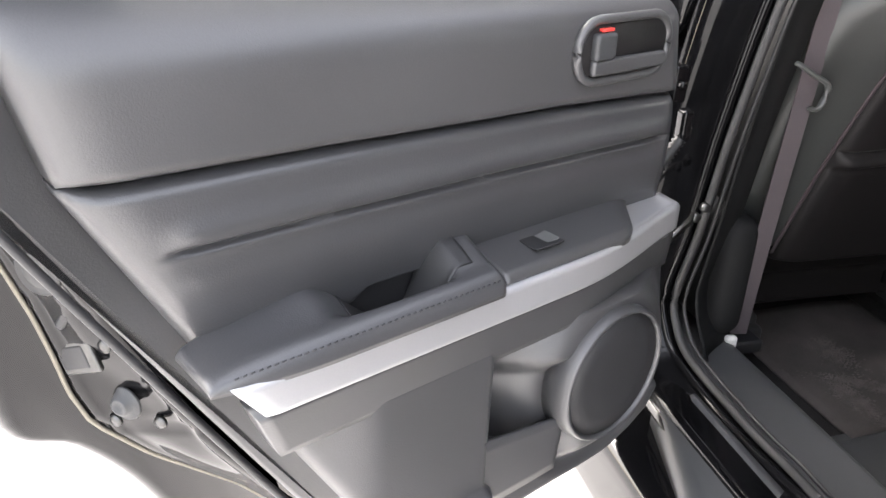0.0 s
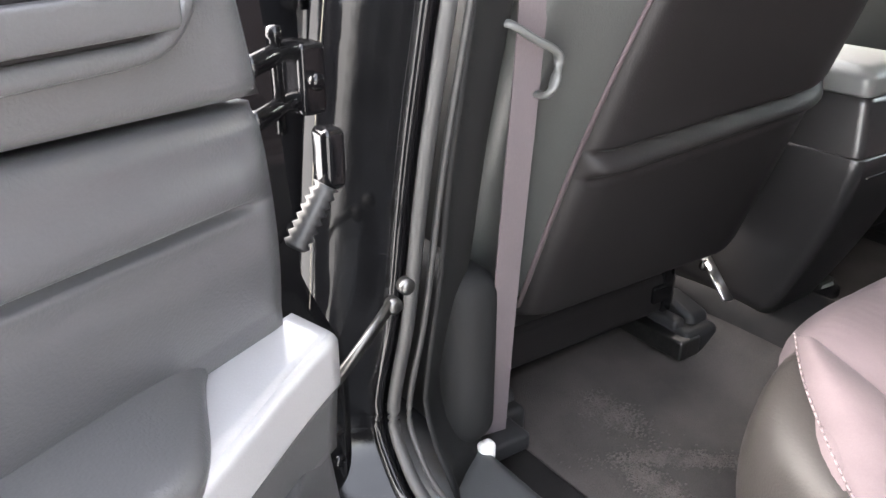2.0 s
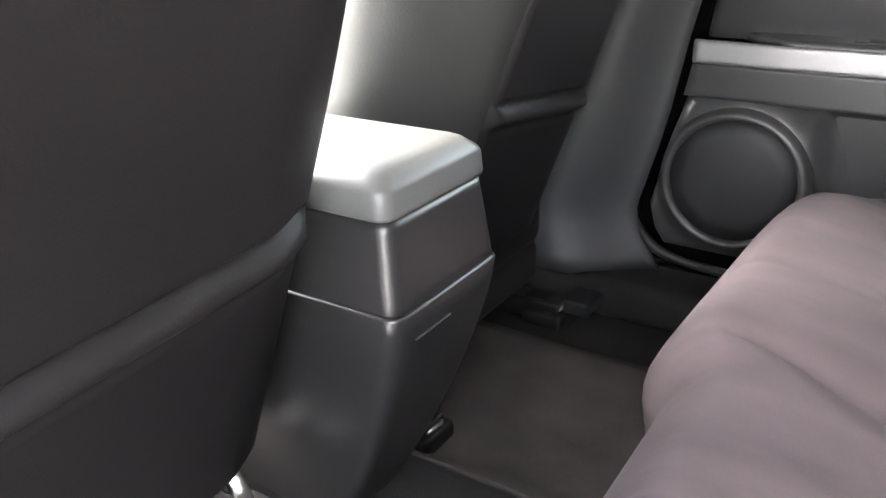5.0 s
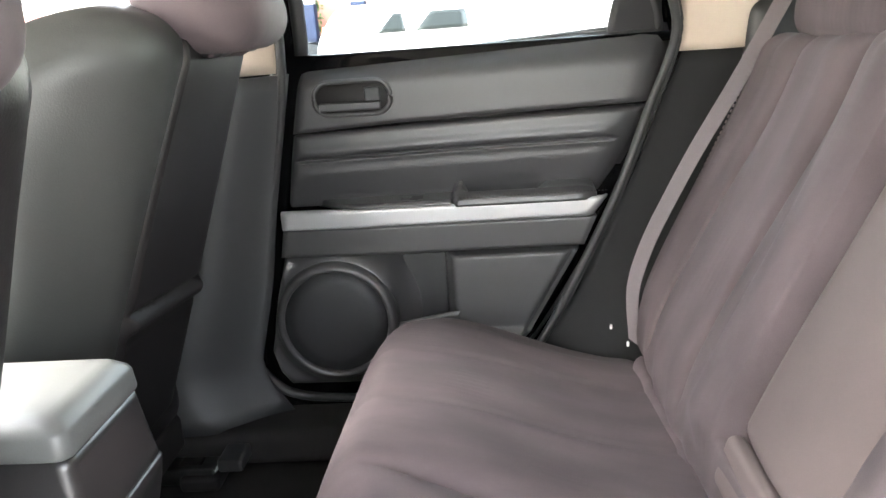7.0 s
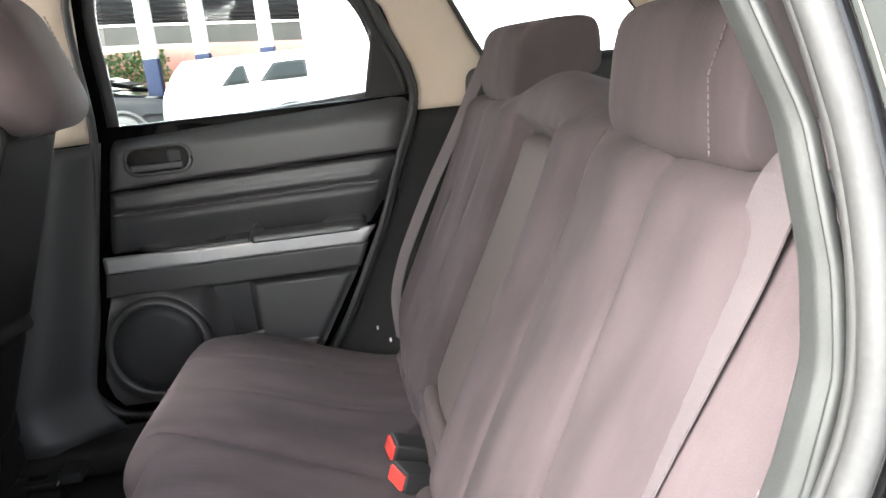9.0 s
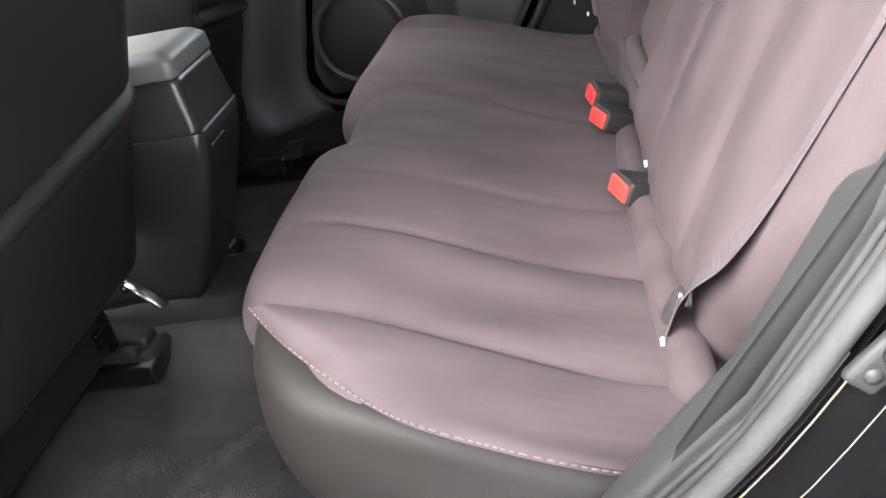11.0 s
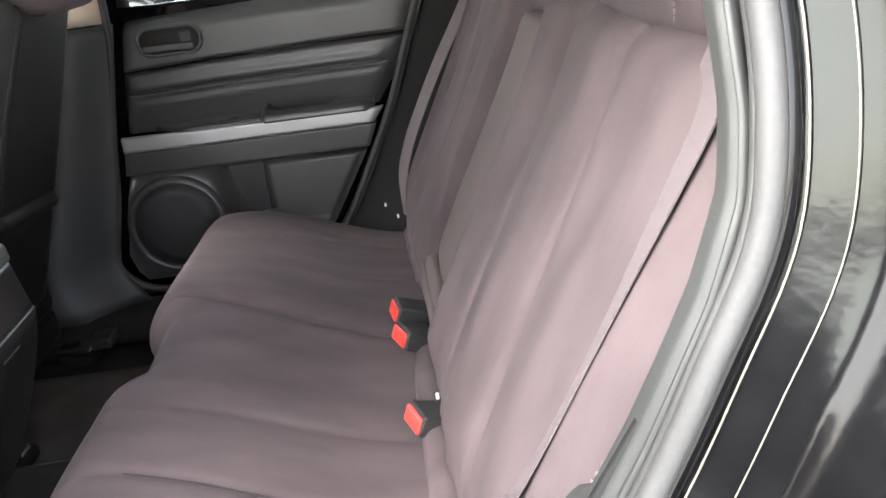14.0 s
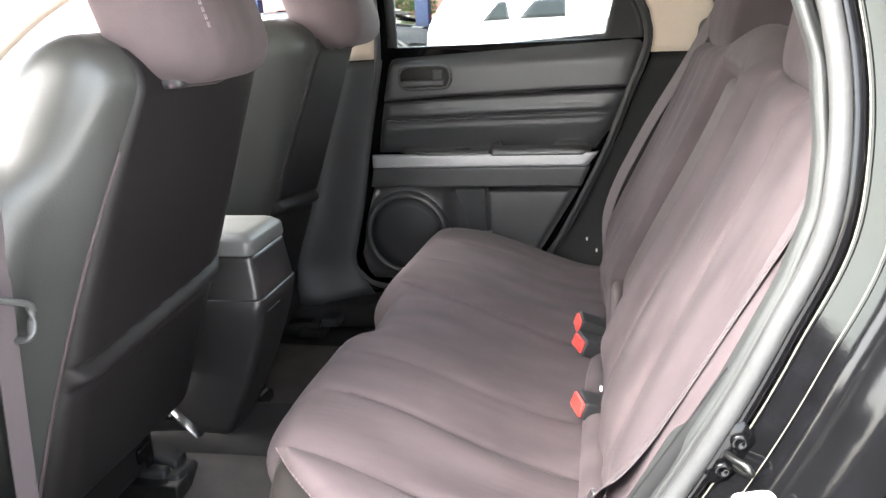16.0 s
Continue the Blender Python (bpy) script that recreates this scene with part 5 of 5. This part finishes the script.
            part("bar_pivot", lathe([(0.0, 0.010), (-0.006, 0.010), (-0.009, 0.006), (-0.010, 0.002)], (s * 0.118, 0.752, 0.566), "y", 14), STEEL, r)
            part("recliner_pivot", lathe([(-0.012, 0.016), (0.0, 0.020), (0.010, 0.020), (0.014, 0.012), (0.015, 0.003)], (s * 0.128, 0.735, 0.640), "x", 20), STEEL, r, "worn steel recliner pivot")
            part("recliner_arm", rbox((s * 0.132, 0.755, 0.655), (0.006, 0.022, 0.045), 0.005, (2, 3, 4)), PAINT_IN, r)
    # belt guide loop on the outer shoulder
    o = s
    loop = [(s * 0.572, 0.655, 0.910), (s * 0.584, 0.606, 0.914), (s * 0.577, 0.602, 0.934), (s * 0.580, 0.600, 0.952), (s * 0.609, 0.598, 0.967), (s * 0.632, 0.600, 0.980), (s * 0.634, 0.610, 0.980), (s * 0.622, 0.634, 0.972)]
    if s < 0:
        part("belt_guide", tube(smooth_path(loop, 5), 0.0046, 10, squash=(1.2, 0.8)), CONSOLE_LID, f, "grey plastic belt guide loop")
    if s < 0:
        part("recliner_cover", rbox((cx + o * 0.252, 0.750, 0.618), (0.032, 0.105, 0.108), 0.030, (3, 6, 5)), SIDE_DARK, f, "black plastic recliner cover")
    return f


for s in (-1, 1):
    front_seat(s)

for s in (-1, 1):
    b = thing("front_seat_belt", (s * 0.585, 0.66, 0.46), "mauve grey front seat belt hanging beside the centre pillar", "seat belt", "front seat belts")
    pts = [(s * 0.640, 0.60, 1.36), (s * 0.606, 0.602, 1.12), (s * 0.600, 0.612, 1.00), (s * 0.593, 0.626, 0.905), (s * 0.588, 0.640, 0.80), (s * 0.582, 0.658, 0.64), (s * 0.574, 0.674, 0.50)]
    if s > 0:
        pts = [(x + 0.03, y + 0.13, z) for x, y, z in pts]
    part("webbing", band(smooth_path(pts, 6), (1, 0.15 * s, 0), 0.029, 0.002), WEB, b, "", False)
    part("anchor_plate", rbox((s * 0.560, 0.680, 0.478), (0.030, 0.022, 0.012), 0.006, (4, 3, 2)), PLASTIC_DARK, b)
    if s < 0:
        part("anchor_cap", rbox((s * 0.605, 0.650, 0.492), (0.010, 0.008, 0.022), 0.006, (2, 2, 3)), WHITE, b)

# ---- centre console ----
con = thing("centre_console", (0, 0.8, 0.49), "black plastic centre console with a grey padded lid", "car console")


def loft(rows, n=7):
    """Rounded rectangles stacked upwards: each row is (z, half width, rear y, front y, corner radius)."""
    pts = []
    for z, hx, y0, y1, r in rows:
        for cx, cy, a0 in ((hx - r, y1 - r, 0), (-(hx - r), y1 - r, 90), (-(hx - r), y0 + r, 180), (hx - r, y0 + r, 270)):
            for k in range(n):
                q = radians(a0 + 90 * k / (n - 1))
                pts.append((cx + r * math.cos(q), cy + r * math.sin(q), z))
    m = 4 * n
    faces = [tuple(range(m))[::-1], tuple((len(rows) - 1) * m + k for k in range(m))]
    for i in range(len(rows) - 1):
        faces += [(i * m + k, i * m + (k + 1) % m, (i + 1) * m + (k + 1) % m, (i + 1) * m + k) for k in range(m)]
    return np.array(pts), faces


low = [(0.495 + 0.272 * k / 14, 0.083 * (1 - 0.30 * (1 - k / 14)), 0.568 + 0.105 * (1 - k / 14) ** 1.4, 0.992, 0.016) for k in range(15)]
low += [(0.7685, 0.0826, 0.5690, 0.992, 0.016), (0.7695, 0.0815, 0.5705, 0.992, 0.015)]
part("console_lower", loft(low), CONSOLE, con, "black plastic lower console")
part("console_slot", rbox((-0.0790, 0.640, 0.742), (0.0012, 0.026, 0.0012), 0.0008, (1, 4, 1)), PLASTIC_DARK, con)
part("console_slot", rbox((-0.030, 0.5705, 0.742), (0.026, 0.0012, 0.0012), 0.0008, (4, 1, 1)), PLASTIC_DARK, con)
top = [(0.7700, 0.0805, 0.5715, 0.98, 0.014)] + [(0.7715 + 0.0735 * k / 8, 0.0805 - 0.0070 * k / 8, 0.571 + 0.010 * k / 8, 0.98, 0.014) for k in range(9)]
part("console_body", loft(top), CONSOLE, con)
lid = [(0.8455, 0.0730, 0.5830, 0.955, 0.012), (0.8470, 0.0765, 0.5795, 0.958, 0.014), (0.8500, 0.0775, 0.5785, 0.958, 0.015), (0.8680, 0.0765, 0.5800, 0.956, 0.015), (0.8720, 0.0750, 0.5820, 0.954, 0.015), (0.8800, 0.0665, 0.5925, 0.946, 0.014), (0.8822, 0.0620, 0.5980, 0.940, 0.014), (0.8830, 0.0550, 0.6060, 0.930, 0.014)]
part("console_lid", loft(lid), CONSOLE_LID, con, "grey padded vinyl armrest lid")

# ---- floor mat ----
for s in (-1, 1):
    def mat_fn(u, v, s=s):
        x = 0.10 + 0.40 * u
        y = 0.486 + 0.365 * v - 0.03 * u * (1 - v)
        return s * x, y, 0.4330 + 0.003 * np.sin(9 * u + 4 * v) + 0.066 * np.exp(-((x / 0.13) ** 4))
    sh = sheet(mat_fn, 20, 20, (0, 0, -0.006))
    solo("floor_mat", sh if s > 0 else (sh[0], [q[::-1] for q in sh[1]]), MAT, "dusty grey carpet floor mat", "floor mat", "rear floor mats")



def heel_panel(u, v):
    x = -0.60 + 0.44 * u
    y = 0.20 + (0.262 + 0.03 * u) * v
    return x, y, 0.4335 + 0.012 * (1 - step(v, 0.0, 0.5)) + 0 * u


part("heel_panel", sheet(heel_panel, 12, 12, (0, 0, -0.006)), SILLTRIM, car, "scuffed grey plastic panel before the bench")

# ---- pale speckled patches standing in for the mat's embroidered logo ----
rng = random.Random(4)
for cx, cy, lx, ly, turn in ((-0.370, 0.690, 0.026, 0.048, 8), (-0.362, 0.568, 0.080, 0.013, 146), (-0.425, 0.545, 0.016, 0.050, 4)):
    grains = []
    c, n = math.cos(radians(turn)), math.sin(radians(turn))
    for k in range(1700):
        a, b = rng.gauss(0, lx * 0.6), rng.gauss(0, ly * 0.6)
        x, y, r = cx + c * a - n * b, cy + n * a + c * b, rng.uniform(0.0007, 0.0020)
        u, v = (abs(x) - 0.10) / 0.40, 0.0
        v = (y - 0.486 + 0.03 * u) / 0.365
        z = 0.4331 + 0.003 * math.sin(9 * u + 4 * v) + 0.066 * math.exp(-((x / 0.13) ** 4))
        ring = [(x + 1.6 * r * math.cos(q + k), y + r * math.sin(q + k), z) for q in (0, 1.6, 3.1, 4.7)]
        grains.append((np.array(ring + [(x, y, z + 0.4 * r)]), [(0, 1, 4), (1, 2, 4), (2, 3, 4), (3, 0, 4), (3, 2, 1, 0)]))
    solo("logo_patch", join(*grains), LOGO, "pale speckled patch in place of the floor mat's embroidered logo", "mud smudge", "mud smudges", "stuff")

# ---- hardware of the left door opening ----
m = part("striker_plate", prism([(-0.075, 0.893), (-0.066, 0.912), (-0.080, 0.938), (-0.096, 0.946), (-0.106, 0.930), (-0.096, 0.902)], -0.752, -0.747, 0.001), PAINT_IN, car, "black painted striker plate")
for y, z in ((-0.0935, 0.930), (-0.083, 0.907)):
    part("striker_bolt", lathe([(0, 0.0065), (-0.003, 0.0065), (-0.005, 0.004), (-0.003, 0.003)], (-0.752, y, z), "x", 12), PAINT_IN, m)
part("striker_loop", tube(smooth_path([(-0.750, -0.085, 0.919), (-0.760, -0.089, 0.920), (-0.769, -0.096, 0.920), (-0.769, -0.100, 0.914), (-0.760, -0.096, 0.910), (-0.750, -0.091, 0.909)], 5), 0.0026, 8), STEEL, m, "steel striker loop")
bs = part("bump_stop", moved(rbox((0, 0, 0), (0.004, 0.010, 0.018), 0.0039, (2, 8, 10)), pose(-0.769, -0.047, 0.850, 40, 0, 0)), PLASTIC_DARK, car, "dark rubber bump stop")
part("stop_dome", lathe([(0, 0.0075), (-0.005, 0.007), (-0.008, 0.0045), (-0.0085, 0.001)], (-0.771, -0.052, 0.856), "x", 18), PLASTIC_DARK, bs)
part("stop_screw", lathe([(0, 0.005), (-0.003, 0.0045), (-0.004, 0.001)], (-0.771, -0.042, 0.844), "x", 14), PLASTIC_DARK, bs)
rag = rbox((-0.790, -0.100, 0.894), (0.009, 0.014, 0.016), 0.008, (8, 8, 8), lambda p: p + np.array([noise.noise_vector(Vector(q) * 60) for q in p]) * 0.007)
solo("white_rag", rag, WHITE, "crumpled white rag tucked at the quarter panel", "rag")
for z in (0.66, 0.968):
    h = part("door_hinge", rbox((-0.838, 0.565, z), (0.010, 0.012, 0.024), 0.004, (3, 3, 4)), PAINT_IN, car, "black painted door hinge")
    for dz in (0.017, -0.017):
        part("hinge_leaf", tube(smooth_path([(-0.838, 0.564, z + dz), (-0.855, 0.556, z + dz + 0.004), (-0.872, 0.544, z + dz + 0.003), (-0.890, 0.535, z + dz)], 4), 0.005, 8, squash=(1, 1.5)), PAINT_IN, h)
    part("hinge_pin", lathe([(-0.030, 0.004), (0.030, 0.004), (0.032, 0.006), (0.038, 0.005), (0.039, 0.002)], (-0.866, 0.548, z), "z", 12), PAINT_IN, h)
    part("hinge_bolt", lathe([(0.004, 0.006), (-0.005, 0.006), (-0.007, 0.004)], (-0.838, 0.552, z), "y", 10), PAINT_IN, h)
boot = [(-0.860 - 0.024 * k / 15, 0.500, 0.915 - 0.037 * k / 15) for k in range(16)]
part("cable_boot", tube(boot, [0.0062 if k % 2 else 0.0090 for k in range(16)], 12), PLASTIC_DARK, car, "ribbed rubber cable boot")
part("boot_bracket", rbox((-0.853, 0.508, 0.930), (0.008, 0.010, 0.020), 0.005, (2, 2, 4)), PAINT_IN, car)
st = part("check_strap", band([(-0.838, 0.552, 0.730), (-0.806, 0.556, 0.757), (-0.779, 0.560, 0.781)], (0.4, 0, -0.6), 0.009, 0.004), STEEL, car, "steel door check strap")
for x, z in ((-0.776, 0.778), (-0.764, 0.792)):
    part("strap_bolt", lathe([(0.004, 0.007), (-0.004, 0.007), (-0.006, 0.004)], (x, 0.562, z), "y", 14), STEEL, st)

# ---- the yard beyond the right windows ----


def parked_car(name, x, y, turn, paint, label, length=4.5, height=1.62, group="parked cars", estate=False):
    c = thing(name, (x, y, 0), label, "car", group)
    m = pose(x, y, 0, 0, 0, turn)
    w = 0.90
    prof = [(-0.50, 0.35), (-0.49, 0.70), (-0.46, 1.00), (-0.40, 0.985 * height), (-0.33, height), (0.05, height), (0.16, 0.93 * height), (0.27, 0.98), (0.45, 0.86), (0.495, 0.66), (0.49, 0.32)]
    if estate:
        prof[:5] = [(-0.50, 0.35), (-0.50, 0.72), (-0.488, 0.98), (-0.445, 0.975 * height), (-0.38, height)]
    prof = smooth_path([(px * length, pz) for px, pz in prof], 4)
    body = prism(prof, -w, w, 0.05)
    pts = body[0].copy()
    t = np.clip((pts[:, 2] - 0.95) / (height - 0.95), 0, 1)
    pts[:, 0] *= 1 - 0.20 * t
    part("car_shell", moved((pts, body[1]), m), paint, c)
    for s in (1, -1):
        for a, b in ((-0.475, -0.40), (-0.375, -0.225), (-0.205, -0.04), (-0.02, 0.14)) if estate else ((-0.32, -0.20), (-0.17, 0.0), (0.02, 0.16)):
            def win(u, v, a=a, b=b, s=s):
                yy = (a + (b - a) * u) * length
                zz = 1.02 + (height - 1.13) * v
                top = np.clip((zz - 0.95) / (height - 0.95), 0, 1)
                yy = yy - (0.06 * length * v if b > 0.1 else 0) * u + ((0.055 if estate else 0.03) * length * v if a < -0.3 else 0) * (1 - u)
                return s * (w * (1 - 0.20 * top) + 0.006), yy, zz + 0 * u
            part("side_window", moved(flip_faces(sheet(win, 6, 5, (-0.01 * s, 0, 0)), s), m), CARGLASS, c)
        for yy in (-0.30, 0.31):
            wheel = lathe([(s * 0.60, 0.33), (s * 0.88, 0.345), (s * 0.905, 0.32), (s * 0.90, 0.23)], (0, yy * length, 0.345), "x", 28)
            tyre = part("wheel", moved(flip_faces(wheel, s), m), RUBBER, c, "black tyre")
            rim = lathe([(s * 0.895, 0.23), (s * 0.912, 0.21), (s * 0.90, 0.05), (s * 0.905, 0.002)], (0, yy * length, 0.345), "x", 28)
            part("rim", moved(flip_faces(rim, s), m), CHROME, tyre)
            arch = [(s * 0.895, yy * length + 0.40 * math.cos(q), 0.345 + 0.40 * math.sin(q)) for q in np.linspace(0.0, math.pi, 18)]
            part("wheel_arch", moved(tube(arch, 0.03, 6), m), PLASTIC_DARK, c)
    for end, z0, z1, y0, y1 in ((-1, 1.04, 0.93 * height, -0.462, -0.412), (1, 1.02, 0.91 * height, 0.262, 0.172)):
        def glass_end(u, v, z0=z0, z1=z1, y0=y0, y1=y1, end=end):
            zz = z0 + (z1 - z0) * v
            top = np.clip((zz - 0.95) / (height - 0.95), 0, 1)
            return (2 * u - 1) * (w - 0.12) * (1 - 0.20 * top), (y0 + (y1 - y0) * v) * length + end * 0.035, zz
        part("end_window", moved(sheet(glass_end, 6, 5, (0, -0.02 * end, 0)), m), CARGLASS, c)
    part("tail_lamp", moved(rbox((-0.78, -0.475 * length, 0.98), (0.07, 0.03, 0.13), 0.02, (2, 2, 3)), m), RED, c)
    return c


parked_car("white_wagon", 10.05, -0.04, 210, CARWHITE, "white parked estate car with dark glass and black wheel arches", 4.5, 1.33, estate=True)
parked_car("black_saloon", 12.2, 4.66, 180, PAINT, "black parked saloon car beside the white estate", 4.4, 1.23)
parked_car("black_saloon", 17.6, 5.6, 176, PAINT, "black parked saloon car behind the canopy columns", 4.4, 1.26)
panel = thing("white_site_wall", (6.9, -3.6, 0), "white painted sheet wall beside the yard", "wall")
for k in range(6):
    part("wall_board", rbox((6.9, -0.28 - 1.32 * k, 1.7), (0.03, 0.655, 1.7), 0.012, (1, 2, 2)), WHITEWALL, panel)
    part("wall_post", rbox((6.855, 0.005 - 1.32 * k, 1.7), (0.02, 0.025, 1.7), 0.008, (1, 1, 2)), CONSOLE_LID, panel)
for y in (3.11, 2.28, 1.23, 4.6, 6.2, -1.0):
    c = thing("canopy_column", (13.1, y, 0), "white column with a dark blue painted base", "column", "canopy columns")
    part("column_base", rbox((13.1, y, 0.73), (0.12, 0.12, 0.73), 0.02, (1, 1, 2)), BLUE, c)
    part("column_shaft", rbox((13.1, y, 1.95), (0.11, 0.11, 0.49), 0.02, (1, 1, 2)), COLUMN, c)


def fall(p):
    """The canopy falls towards one end."""
    return p + np.stack([0 * p[:, 0], 0 * p[:, 0], 0.07 * np.clip(p[:, 1], -6, 6)], 1)


roof = thing("canopy_roof", (18, 2, 2.4), "dark canopy roof with a grey rear beam on columns", "canopy")
part("rear_beam", rbox((24.2, 2.5, 2.10), (0.15, 14.0, 0.26), 0.02, (1, 8, 1), fall), COLUMN, roof)
part("roof_sheet", rbox((18.7, 2.5, 2.56), (5.8, 14.0, 0.12), 0.03, (2, 12, 1), fall), ROOFSHEET, roof)
for k in range(6):
    part("roof_rib", rbox((14.0 + 1.8 * k, 2.5, 2.42), (0.05, 14.0, 0.035), 0.01, (1, 8, 1), fall), ROOFSHEET, roof)
solo("yard_wall", rbox((25.5, 2, 0.98), (0.15, 20, 0.98), 0.03, (1, 10, 2)), PINK, "pink rendered wall behind the canopy", "wall")


def hedge(cx, cy, hx, hy, z0, z1, n, seed):
    r = random.Random(seed)
    pts, faces = [], []
    for k in range(n):
        c = Vector((cx + r.uniform(-hx, hx), cy + r.uniform(-hy, hy), z0 + (z1 - z0) * r.random() ** 0.8))
        a = Vector((r.gauss(0, 1), r.gauss(0, 1), r.gauss(0, 1))).normalized() * r.uniform(0.05, 0.11)
        b = a.cross(Vector((r.gauss(0, 1), r.gauss(0, 1), r.gauss(0, 1)))).normalized() * r.uniform(0.03, 0.06)
        i = len(pts)
        pts += [c - a, c + b, c + a, c - b]
        faces.append((i, i + 1, i + 2, i + 3))
    return np.array([tuple(p) for p in pts]), faces


solo("hedge", hedge(24.6, 7.2, 0.5, 2.0, 0.0, 1.90, 3000, 3), LEAF, "leafy green hedge before the yard wall", "hedge", kind="stuff", smooth=False)
